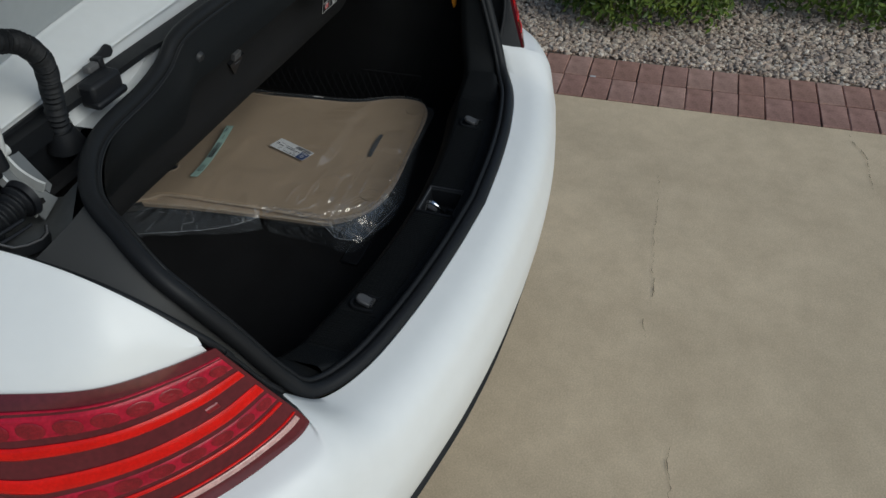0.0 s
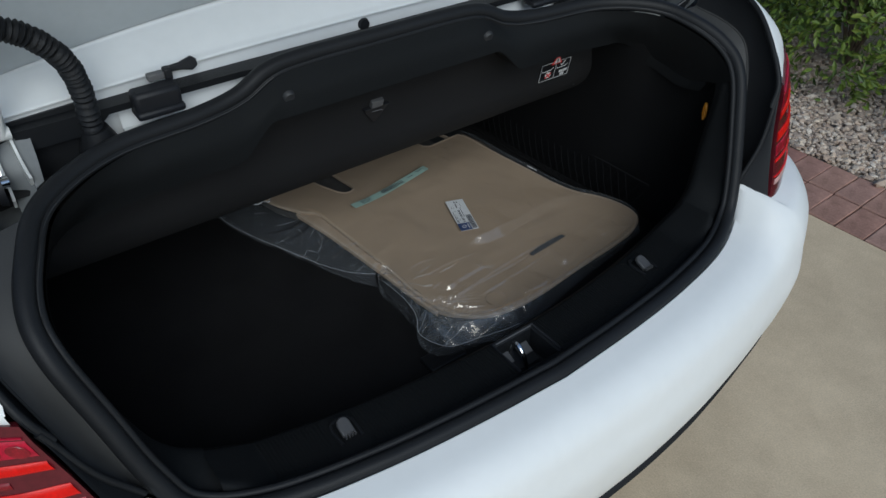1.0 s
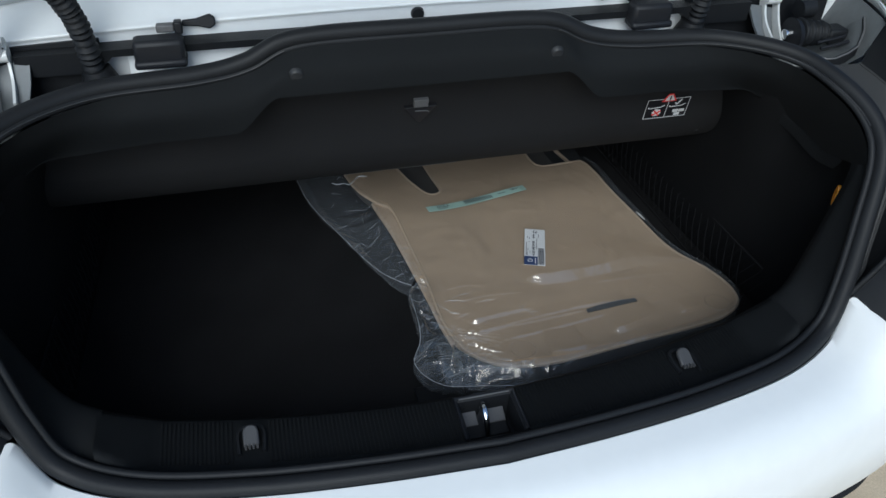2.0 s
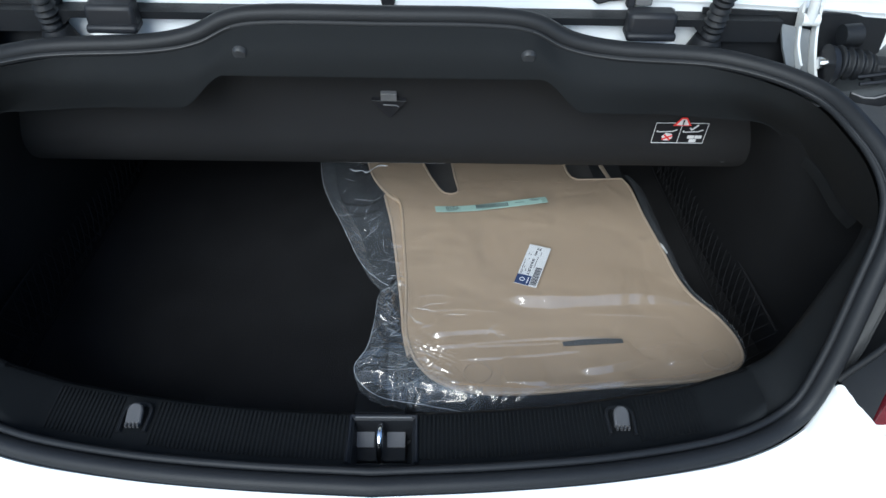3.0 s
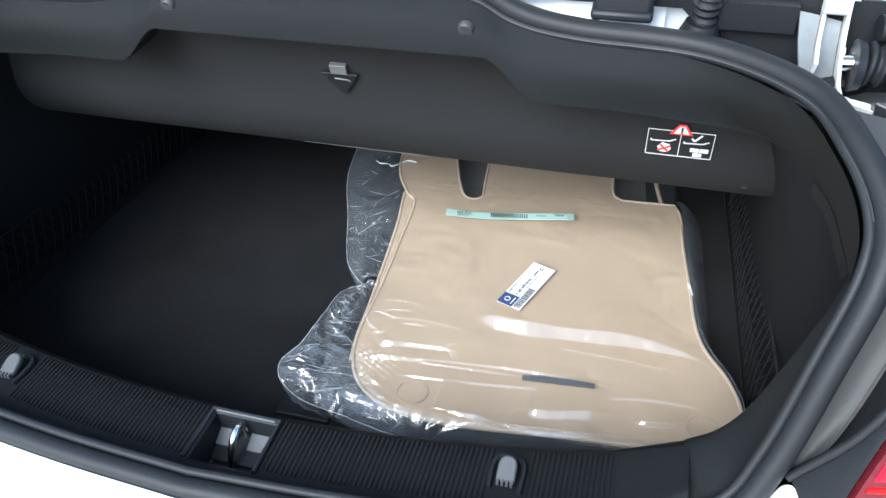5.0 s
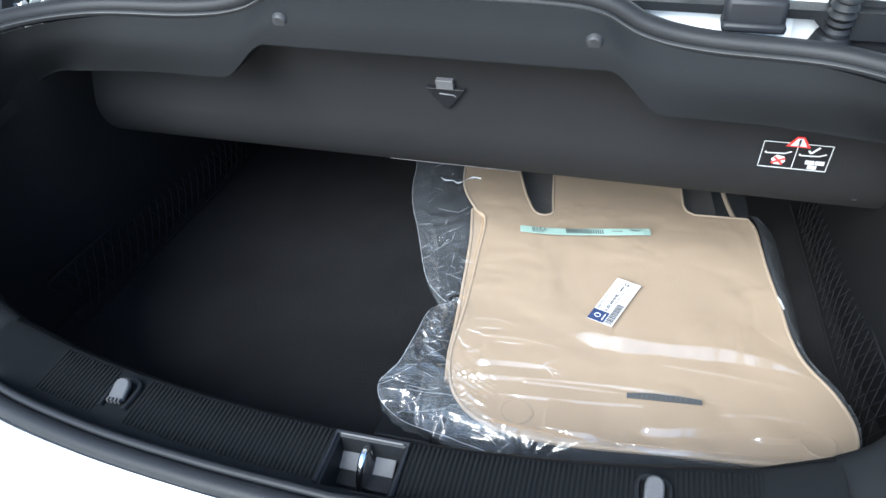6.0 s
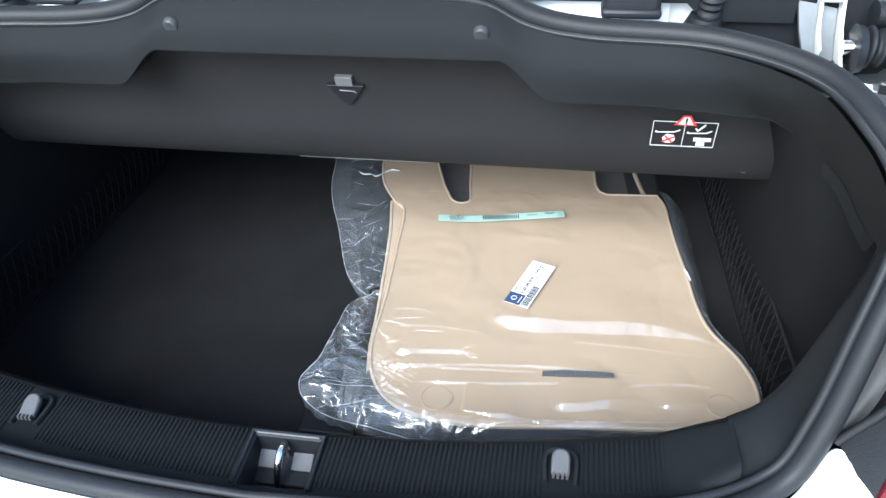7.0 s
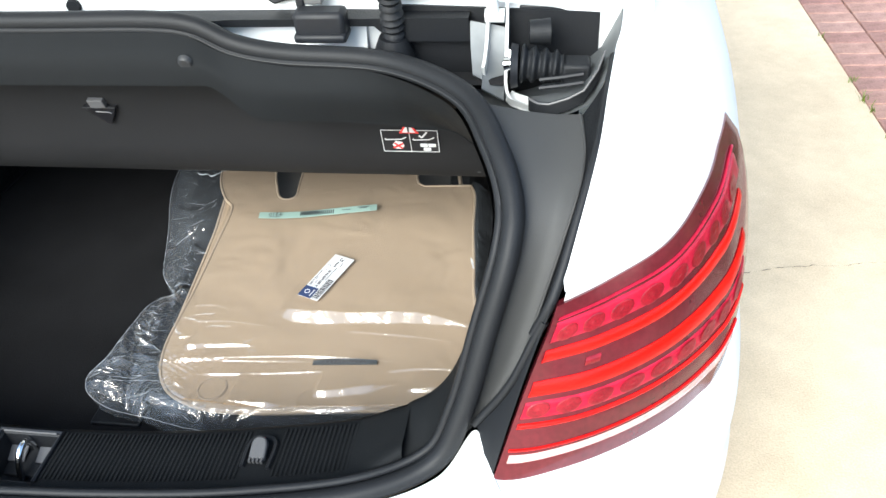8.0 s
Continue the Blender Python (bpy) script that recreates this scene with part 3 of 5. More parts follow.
seal = part("seal", loop_tube(ring_loop, 0.0115, 12), RUBBER, car, "black rubber weather seal round the boot opening")
part("lip", loop_tube(ring_shift(ring_loop, 0.0135, (0, 0.003, 0.000)), 0.0050, 8), RUBBER, seal)

half = len(ring_right)
side_from, side_to = 12 * 4, 12 * 10 - 2
side_line = ring_right[side_from:side_to + 1]
edge_line = curve_through([(.545, .002, .799), (.582, .0, .866), (.608, .010, .930), (.626, .020, .972), (.6450, .066, 1.0265), (.6600, .116, 1.0655), (.6690, .178, 1.0865), (.6780, .245, 1.0985)], len(side_line) - 1)
ridge_line = curve_through([(.545, .008, .792), (.568, .018, .818), (.588, .040, .848), (.604, .060, .896), (.622, .082, .955), (.636, .108, .998), (.644, .138, 1.016), (.647, .18, 1.026), (.643, .235, 1.034)], len(side_line) - 1)
for turn in (1, -1):
    rows, wall = [], []
    for a, c, b in zip(side_line, ridge_line, edge_line):
        sec = curve_through([a + (.002, .008, -.004), (a * .7 + c * .3) + (0, .008, -.008), (a * .3 + c * .7) + (0, .007, -.008), c + (-.002, .001, -.001), c + (.001, 0, .001)], 16)
        rows.append([(turn * p[0], p[1], p[2]) for p in sec])
        sec = curve_through([c, c + (.0035, .001, .001), (c + b) / 2 + (.004, .006, -.004), b], 12)
        wall.append([(turn * p[0], p[1], p[2]) for p in sec])
    part("gutter_lip", tube([w[-1] for w in wall[:24]], .0045, 8), BLACK, car)
    part("edge_strip", tube([(turn * (p[0] - .004), p[1] + .002, p[2] - .004) for p in edge_line[20:]], .0050, 8), RUBBER, car, "black rubber strip along the painted edge")
    face = []
    for k in range(25):
        f = k / 24
        p, q = low_line[0] * (1 - f) ** 2 + 2 * f * (1 - f) * (2 * waist[0] - (low_line[0] + shoulder[0]) / 2) + shoulder[0] * f * f, edge_line[min(len(edge_line) - 1, int(f * 30))]
        q = np.array([q[0], q[1], max(q[2], .772 + .19 * f)])
        face.append([(turn * (p[0] - .002), p[1] - .001, p[2]), (turn * (p[0] * .6 + q[0] * .4 - .003), p[1] * .6 + q[1] * .4, p[2] * .6 + q[2] * .4), (turn * (q[0] + .001), q[1] + .004, q[2])])
    part("lamp_side", grid(face), BLACK, car, "smoked inner side of the tail lamp")
    part("gutter_trim", grid(rows), GUTTER, car, "dark grey plastic water channel beside the opening")
    part("gutter_wall", grid(wall), BLACK, car, "black rubber wall of the channel under the painted edge")
    part("gutter_ridge", tube([(turn * p[0], p[1], p[2]) for p in ridge_line[2:]], .0016, 6), GUTTER, car)

# sill: flat ribbed top, then a drop to the boot floor
def sill_inner(x):
    return 0.008 + 0.30 * x * x if abs(x) < 0.40 else 0.056 - 0.05 * (abs(x) - 0.40)


def sill_outer(x):
    i = int(np.argmin(np.abs(ring_right[:12 * 5, 0] - abs(x))))
    return ring_right[i][1] + 0.010, ring_right[i][2]


SILL_Z = .7270
WELL_X, WELL_Y = (-.031, .046), (-.069, -.001)


def sill_section(x):
    """Outer lip, flat top, and the fall to the boot floor."""
    yo, zo = sill_outer(x)
    yi = max(sill_inner(x), yo + 0.03)
    lift = max(0, abs(x) - 0.40) * 0.57
    flat = SILL_Z + lift
    front = [(x, yo, zo - .004), (x, yo + .008, zo - .012), (x, yo + .016, flat - .001)]
    rear = [(x, yi - .010, flat - .001), (x, yi, flat - .005), (x, yi + .012, flat - .020), (x, yi + .030, .66), (x, yi + .045, .565)]
    return front, (x, (yo + yi) / 2, flat), rear


sill_bm = bmesh.new()
for side_x in (np.linspace(-.466, WELL_X[0], 40), np.linspace(WELL_X[1], .466, 40)):
    rows = []
    for x in side_x:
        front, mid, rear = sill_section(x)
        rows.append([tuple(p) for p in curve_through(front + [mid] + rear, 30)])
    grid(rows, bm=sill_bm)
lip_rows, fall_rows = [], []
for x in np.linspace(*WELL_X, 9):
    front, mid, rear = sill_section(x)
    lip_rows.append(front + [(x, WELL_Y[0], SILL_Z)])
    fall_rows.append([(x, WELL_Y[1], SILL_Z)] + rear[1:])
grid(lip_rows, bm=sill_bm)
grid(fall_rows, bm=sill_bm)
sill = part("sill_trim", sill_bm, TRIM, car, "black plastic loading sill with fine ribs across")

rib_bm = bmesh.new()
rib_me = bpy.data.meshes.new("rib")
box((0.0030, 0.064, 0.0022), None, rib_bm)
bmesh.ops.bevel(rib_bm, geom=list(rib_bm.edges), offset=0.0006, segments=1, affect="EDGES")
rib_bm.to_mesh(rib_me)
rib_bm.free()
rib_me.materials.append(TRIM)

# latch well sunk into the sill, with its striker
well_bm = bmesh.new()
(wx0, wx1), (wy0, wy1) = WELL_X, WELL_Y
corner_top = [(wx0, wy0), (wx1, wy0), (wx1, wy1), (wx0, wy1)]
rings = []
for inset, z in ((0, SILL_Z + .0005), (.003, SILL_Z - .002), (.006, .690), (.010, .686)):
    rings.append([(x + (inset if x == wx0 else -inset), y + (inset if y == wy0 else -inset), z) for x, y in corner_top])
grid(rings, closed=True, bm=well_bm)
well_bm.verts.ensure_lookup_table()
well_bm.faces.new(well_bm.verts[-4:])
well = part("latch_well", well_bm, BLACK, sill, "recessed black latch well with a chrome striker", smooth=False)
rim = bmesh.new()
tube([(wx0 - .002, wy0 + .002, SILL_Z + .0005), (wx0 - .002, wy1 + .001, SILL_Z + .001), (wx1 + .002, wy1 + .001, SILL_Z + .001), (wx1 + .002, wy0 + .002, SILL_Z + .0005)], .0030, 8, rim)
part("well_rim", rim, HOUSING, well, "thin black rim")
part("rim_edge", tube([(wx0 + .004, wy1 - .002, SILL_Z + .0030), (wx1 - .004, wy1 - .002, SILL_Z + .0030)], .0011, 6), GREY, well, "thin pale far edge")
for x0, x1 in ((-.028, -.004), (.011, .034)):
    part("striker_plate", box((x1 - x0, .020, .003), pose((x0 + x1) / 2, -.0135, .7000, 24, 0, 0)), GREY, well, bevel=.001)
part("striker_base", box((.064, .036, .010), pose(.003, -.020, .6900, 12, 0, 0)), BLACK, well, bevel=.002)
part("striker", tube(curve_through([(.003, -.043, .690), (.003, -.036, .708), (.003, -.026, .720), (.0035, -.016, .724), (.004, -.007, .719), (.004, -.004, .704), (.004, -.004, .688)], 30), .0042, 10), STEEL, well, "polished steel striker loop")


def tie_down(x):
    out = [(-.0095, -.007), (.0095, -.007), (.0095, .011), (.0078, .0165), (.004, .0195), (0, .0202), (-.004, .0195), (-.0078, .0165), (-.0095, .011)]
    lug = part("lug", plate(out, .008, None, pose(x, -.012, .7365, 22, 0, 0)), LUG, car, "light grey plastic tie-down lug on the sill", bevel=0.0022)
    for k in range(4):
        part("tooth", box((.0026, .0045, .005), pose(x - .0069 + .0046 * k, -.0195, .7330)), LUG, lug)
    part("lug_socket", tube(curve_through([(x - .015, -.026, .729), (x - .015, .008, .729), (x, .016, .729), (x + .015, .008, .729), (x + .015, -.026, .729)], 16), .003, 6), BLACK, lug)


tie_down(-.292)
tie_down(.297)

# boot floor and walls
floor_rows = [[(x, y, .565 + .0015 * noise.noise((x * 9, y * 9, 0))) for x in np.linspace(-.62, .62, 40)] for y in np.linspace(.02, 1.12, 36)]
boot_floor = part("boot_floor", thick_sheet(floor_rows, (0, 0, -.02)), CARPET, car, "black carpeted boot floor")
part("floor_grip", box((.078, .040, .008), pose(-.010, .150, .568)), BLACK, boot_floor, "black plastic lifting grip", bevel=.003)
for turn in (1, -1):
    top = [(.40, .056, .724), (.44, .053, .747), (.47, .055, .763), (.50, .063, .783), (.522, .074, .820), (.541, .082, .875), (.557, .087, .935), (.569, .102, .987), (.573, .118, 1.010), (.542, .20, 1.050), (.500, .292, 1.004), (.495, .6, 1.0), (.495, 1.1, .995)]
    low = [(.40, .095, .56), (.44, .097, .56), (.48, .100, .56), (.53, .105, .56), (.56, .112, .56), (.585, .122, .56), (.603, .14, .56), (.606, .20, .56), (.606, .26, .56), (.602, .32, .56), (.590, .42, .56), (.575, .7, .56), (.57, 1.1, .56)]
    seam = curve_through([(.462, -.028, .741), (.490, -.013, .752), (.513, .002, .788), (.528, .018, .838), (.546, .044, .902), (.560, .064, .949), (.568, .084, .980), (.571, .106, 1.003)], 40)
    crest = curve_through([(.462, .0535, .7605), (.490, .060, .777), (.512, .070, .802), (.530, .078, .845), (.547, .084, .900), (.558, .088, .940), (.566, .098, .976), (.571, .113, 1.003)], 40)
    band = []
    for a, b in zip(seam, crest):
        out = np.array([.25, -.55, .8]) * min(1.0, np.linalg.norm(b - a) / .05)
        sec = curve_through([a + (.004, -.004, -.006), a, a * .65 + b * .35 + out * .005, a * .3 + b * .7 + out * .006, b, b + (.002, .012, -.016)], 20)
        band.append([(turn * p[0], p[1], p[2]) for p in sec])
    part("side_trim", grid(band), TRIM, car, "black moulded end of the sill running up the opening")
    top, low = curve_through(top, 54), curve_through(low, 54)
    rows = []
    for i, (a, b) in enumerate(zip(top, low)):
        m1, m2 = a * .7 + b * .3 + np.array([.020, .004, 0]), a * .25 + b * .75 + np.array([.012, 0, 0])
        sec = curve_through([a, m1, m2, b], 16)
        rows.append([(turn * p[0], p[1], p[2]) for p in sec])
    part("side_lining", grid(rows), LINING, car, "black felt side lining of the boot")
part("front_lining", box((1.2, .02, .52), pose(0, 1.11, .81)), CARPET, car, "black felt wall at the far end of the boot")

for turn in (1, -1):
    cover = [[(turn * x, .385, 1.006), (turn * x, .60, 1.002), (turn * x, 1.11, .997)] for x in (.44, .50, .55, .60, .66)]
    part("upper_lining", thick_sheet(cover, (0, 0, .006)), LINING, car, "black felt above the side lining")

# upper trim between the seal and the flap
def trim_edge(x):
    f = min(1, max(0, (abs(x) - .198) / .066))
    return 1.037 - .046 * f * f * (3 - 2 * f) - .008 * min(1, max(0, abs(x) - .44) / .1)


rows = []
top_ring = ring_right[12 * 7:]
corner_q = curve_through([(.572, .130, .935), (.577, .180, .925), (.562, .240, .945), (.505, .278, .980), (.452, .283, .987)], 52)
foot_line = [corner_q[k] if k < 53 else np.array([p[0], .288 - .10 * max(0, abs(p[0]) - .36), trim_edge(p[0])]) for k, p in enumerate(top_ring)]
turned = np.array([-1.0, 1.0, 1.0])
both = [(p * turned, q * turned) for p, q in zip(top_ring, foot_line)] + list(zip(top_ring, foot_line))[::-1][1:]
for p, q in both:
    near = min(1.0, max(0.0, abs(p[0]) - .50) / .05)
    a = p + (ring_middle - p) * .035 + np.array([0, -.004 * (1 - near), -.004])
    m1 = a * .6 + q * .4 + np.array([0, -.010 * (1 - near), -.002])
    tail = np.array([0, .05 - .04 * near, .002 - .02 * near])
    sec = curve_through([a, m1, q + np.array([0, -.002, .004]), q, q + tail * .2 + np.array([0, 0, -.0014]), q + tail], 24)
    rows.append([tuple(s) for s in sec])
top_ring = np.vstack([[(-p[0], p[1], p[2]) for p in ring_right[12 * 9:]], ring_right[12 * 9:][::-1][1:]])
upper_trim = part("upper_trim", grid(rows), TRIM, car, "black moulded trim over the luggage flap")
for x in (-.176, .182):
    part("trim_clip", tube([(x, .291, 1.0675), (x, .2865, 1.0665), (x, .2858, 1.0662)], lambda s: .0095 - .003 * s, 14), CLIP, upper_trim)

# a thin paler tube stands in for the highlight on the seal's hard edge
edge_glint = ring_shift(ring_loop, .0118, (0, -.005, .001))
for first, last in ((12 * 8, 12 * 14), (len(ring_loop) - 12 * 14, len(ring_loop) - 12 * 8)):
    part("edge_glint", tube(edge_glint[first:last + 1], .0008, 6), CLIP, seal, "fine hard edge of the seal, drawn paler as its highlight")
FLAP = [(.304, 1.060), (.331, 1.022), (.352, .985), (.365, .948), (.3725, .9155), (.379, .886), (.393, .857), (.413, .833), (.437, .817), (.475, .808), (.55, .804), (.95, .803)]
flap_curve = curve_through([(0, y, z) for y, z in FLAP], 90)


def flap_at(z):
    front = flap_curve[:62]
    order = np.argsort(front[:, 2])
    return float(np.interp(z, front[order, 2], front[order, 1]))


rows = []
for x in np.linspace(-.60, .60, 80):
    e = max(0, abs(x) - .54) / .06
    back = .02 * e * e
    cap = 1.07 - .038 * min(1, max(0, abs(x) - .38) / .07)
    rows.append([(x, p[1] + back + .0012 * noise.noise((x * 7, p[2] * 9, 2)), min(p[2], cap)) for p in flap_curve])
flap = part("luggage_flap", thick_sheet(rows, (0, .004, .004)), FELT, car, "dark grey felt luggage flap hanging over the boot")
part("flap_edge", tube([(x, .4375, .8155) for x in np.linspace(-.105, .085, 20)], .0006, 6), GREY, flap, "thin pale edge line")


def on_flap(x, z, lift=.003):
    """A frame on the flap: x across, y up the felt, z out to the rear."""
    y0, y1 = flap_at(z - .012), flap_at(z + .012)
    up = Vector((0, y1 - y0, .024)).normalized()
    out = Vector((1, 0, 0)).cross(up)
    m = Matrix((Vector((1, 0, 0)), up, out)).transposed().to_4x4()
    m.translation = Vector((x, flap_at(z), z)) + out * lift
    return m


# pull tab and arrow pocket in the flap
m = on_flap(.003, .962, .006)
part("pull_pocket", plate([(-.024, .012), (.024, .012), (.014, -.004), (.002, -.021), (-.002, -.021), (-.014, -.004)], .012, None, m), DECAL, flap, "dark arrow-shaped finger pocket", smooth=False)
part("pull_tab", plate([(-.011, .012), (.011, .012), (.011, .026), (-.011, .026)], .012, None, m @ pose(0, 0, .002)), GREY, flap, "small grey pull tab", bevel=.0008)
part("pocket_rim", tube([m @ Vector(p) for p in ((-.024, .012, .001), (.024, .012, .001))], .0010, 6), BLACK, flap)
part("pocket_fold", tube([m @ Vector(p) for p in ((-.008, .004, .0006), (.010, .003, .0006), (.013, .0, .0006))], .0009, 6), GREY, flap)

# warning decal: plain frame, triangle, crossed load, tick
m = on_flap(.4240, .9170, .003)
decal = part("warning_decal", plate([(-.038, -.020), (.038, -.020), (.038, .018), (-.038, .018)], .0015, None, m), DECAL, flap, "black warning decal with white frame and red triangle", smooth=False)


def decal_bit(name, outline, mat_, up=.0006, parent=decal):
    part(name, plate(outline, .0006, None, m @ pose(0, 0, up)), mat_, parent, smooth=False)


def bar(x0, y0, x1, y1, w):
    d = Vector((x1 - x0, y1 - y0)).normalized() * (w / 2)
    return [(x0 - d.y, y0 + d.x), (x0 + d.y, y0 - d.x), (x1 + d.y, y1 - d.x), (x1 - d.y, y1 + d.x)]


for a in ((-.038, -.020, .038, -.020), (-.038, .018, .038, .018), (-.038, -.020, -.038, .018), (.038, -.020, .038, .018), (0, -.020, 0, .018)):
    decal_bit("frame_line", bar(*a, .0008), DECAL_W)
decal_bit("triangle", [(-.0135, .0135), (.0135, .0135), (.004, .0285), (-.004, .0285)], DECAL_R, .0012)
decal_bit("triangle_field", [(-.009, .0155), (.009, .0155), (.003, .0262), (-.003, .0262)], DECAL_W, .0018)
decal_bit("mark", bar(0, .0185, 0, .025, .0022), DECAL, .0024)
decal_bit("mark", bar(0, .0162, 0, .0176, .0022), DECAL, .0024)
for off in (0, .038):
    decal_bit("roof_line", bar(-.033 + off, .001, -.012 + off, .002, .0013), DECAL_W)
    decal_bit("roof_line", bar(-.012 + off, .002, -.005 + off, .0055, .0013), DECAL_W)
    decal_bit("roof_line", bar(-.034 + off, .001, -.033 + off, .0035, .0013), DECAL_W)
decal_bit("load_shape", [(-.025, -.008), (-.020, -.001), (-.016, -.002), (-.011, -.003), (-.009, -.010), (-.013, -.015), (-.021, -.015)], DECAL_W)
decal_bit("cross", bar(-.024, -.013, -.010, -.005, .0026), DECAL_R, .0012)
decal_bit("cross", bar(-.022, -.004, -.012, -.014, .0026), DECAL_R, .0012)
decal_bit("tick", bar(.013, .009, .0165, .005, .0022), DECAL_W)
decal_bit("tick", bar(.0165, .0055, .024, .015, .0022), DECAL_W)
for x0, y0 in ((.013, -.0055), (.024, -.0055), (.017, -.0125)):
    decal_bit("load_box", [(x0, y0), (x0 + .010, y0), (x0 + .010, y0 - .0055), (x0, y0 - .0055)], DECAL_W)

# amber lens in the side lining
part("amber_lamp", plate([(0, -.019), (.006, -.006), (.006, .008), (.002, .019), (-.003, .018), (-.006, .005), (-.006, -.009)], .006, None, Matrix.Translation((.578, .125, .879)) @ Matrix(((0, 0, -1, 0), (1, 0, 0, 0), (0, 1, 0, 0), (0, 0, 0, 1))) @ pose(0, 0, 0, 0, 25, 0)), AMBER, car, "small amber side lens", bevel=.002)

part("side_lamp", tube([(-.594, .150, .862), (-.590, .152, .878), (-.586, .154, .892)], lambda s: .007 * math.sin(.4 + 2.3 * s), 10), GREY, car, "small pale lamp lens")

# ---- rest of the car, standing on its wheels ----
def car_section(y, level, wide_, low=.22):
    half = [(wide_ * .90, low), (wide_ * .985, .42), (wide_, .62), (wide_ * .985, .82), (wide_ * .94, min(.97, level - .02)), (wide_ * .80, level), (wide_ * .4, level + .022), (0, level + .03)]
    line = curve_through([(x, y, z) for x, z in half], 28)
    return [tuple(p) for p in line] + [(-p[0], p[1], p[2]) for p in line[::-1][1:]]


stations = curve_through([(1.58, 1.085, .893), (2.0, 1.06, .895), (2.6, 1.04, .895), (3.1, 1.02, .892), (3.5, .975, .885), (3.9, .92, .865), (4.2, .84, .80), (4.36, .74, .70), (4.44, .62, .55)], 60)
part("body_shell", thick_sheet([car_section(*p) for p in stations], (0, 0, -.006)), WHITE, car, "white painted sides and bonnet")
nose = [car_section(4.438 + .045 * f ** 2, .22 + .40 * (1 - .75 * f), .55 * (1 - .6 * f), .22 + .06 * f) for f in np.linspace(0, 1, 8)]
part("nose_panel", grid(nose), WHITE, car, "white rounded nose")
part("grille", plate([(-.30, -.05), (.30, -.05), (.26, .06), (-.26, .06)], .03, None, pose(0, 4.462, .40, 90, 0, 0)), HOUSING, car, "dark grille in the nose", bevel=.01)
part("rear_deck", thick_sheet([[(x, y, 1.088 + .03 * (1 - (x / .70) ** 2)) for x in np.linspace(-.695, .695, 25)] for y in np.linspace(.50, 1.62, 12)], (0, 0, -.012)), WHITE, car, "white deck ahead of the lid")
cabin = []
for y, z, w in curve_through([(1.50, 1.10, .66), (1.75, 1.24, .64), (2.1, 1.36, .60), (2.5, 1.40, .58), (2.8, 1.37, .59), (3.1, 1.22, .63), (3.42, 1.0, .70)], 36):
    line = curve_through([(.72, y, 1.0), (w * 1.12, y, 1.0 + (z - 1.0) * .45), (w * .92, y, z - .02), (w * .4, y, z), (0, y, z + .01)], 16)
    cabin.append([tuple(p) for p in line] + [(-p[0], p[1], p[2]) for p in line[::-1][1:]])
part("cabin", grid(cabin), HOUSING, car, "dark closed roof and glass of the cabin")
for turn in (1, -1):
    for y in (.82, 3.58):
        tyre_line = [(.205, -.11), (.245, -.115), (.300, -.105), (.318, -.08), (.322, 0), (.318, .08), (.300, .105), (.245, .115), (.205, .11)]
        rings = [[(turn * .735 + w, y + r_ * math.cos(a), .322 + r_ * math.sin(a)) for a in np.linspace(0, 2 * math.pi, 48, endpoint=False)] for r_, w in tyre_line]
        wheel = part("wheel", grid(rings, closed=True), RUBBER, car, "black tyre on a silver rim")
        rim_rings = [[(turn * (.735 + w), y + r_ * math.cos(a), .322 + r_ * math.sin(a)) for a in np.linspace(0, 2 * math.pi, 40, endpoint=False)] for r_, w in ((.215, .108), (.20, .095), (.19, .06), (.07, .075), (.05, .085), (.004, .086))]
        part("rim", grid(rim_rings, closed=True), METAL_AND_SHADE, wheel, "silver alloy rim")
part("underbody", box((1.35, 4.2, .05), pose(0, 2.2, .27)), BLACK, car, "black flat underbody")

# ---- raised lid and its hinges ----
LID = [(.382, 1.035), (.380, 1.085), (.379, 1.108), (.376, 1.116), (.384, 1.122), (.400, 1.134), (.420, 1.147), (.428, 1.152), (.430, 1.158)]
INNER_LID = [(.432, 1.156), (.420, 1.168), (.405, 1.27), (.375, 1.43), (.31, 1.56), (.20, 1.640), (.06, 1.675), (-.07, 1.68), (-.10, 1.675)]


def lid_rows(section, steps):
    curve = curve_through([(0, y, z) for y, z in section], steps)
    rows_ = []
    for x in np.linspace(-.72, .72, 60):
        row = []
        for p in curve:
            w = min(1, max(0, (p[2] - 1.122) / .036))
            row.append((x, p[1] - .02 * (x / .72) ** 2, p[2] - (1 - w) * .030 * x * x + w * (.019 - .145 * min(x * x, .36))))
        rows_.append(row)
    return rows_


lid = part("boot_lid", thick_sheet(lid_rows(LID, 60), (0, .035, .015)), INNER, car, "raised white boot lid, inner side, painted")
part("inner_panel", thick_sheet(lid_rows(INNER_LID, 40), (0, .03, .012)), LID_SHADED, lid, "inner panel of the lid, its white paint greyed for shade")
for x in (-.46, .004, .46):
    part("plug", tube([(x, .383, 1.1020 - .030 * x * x), (x, .374, 1.1010 - .030 * x * x)], lambda s: .0105 - .002 * s, 16), RUBBER, lid, "round black rubber plug")

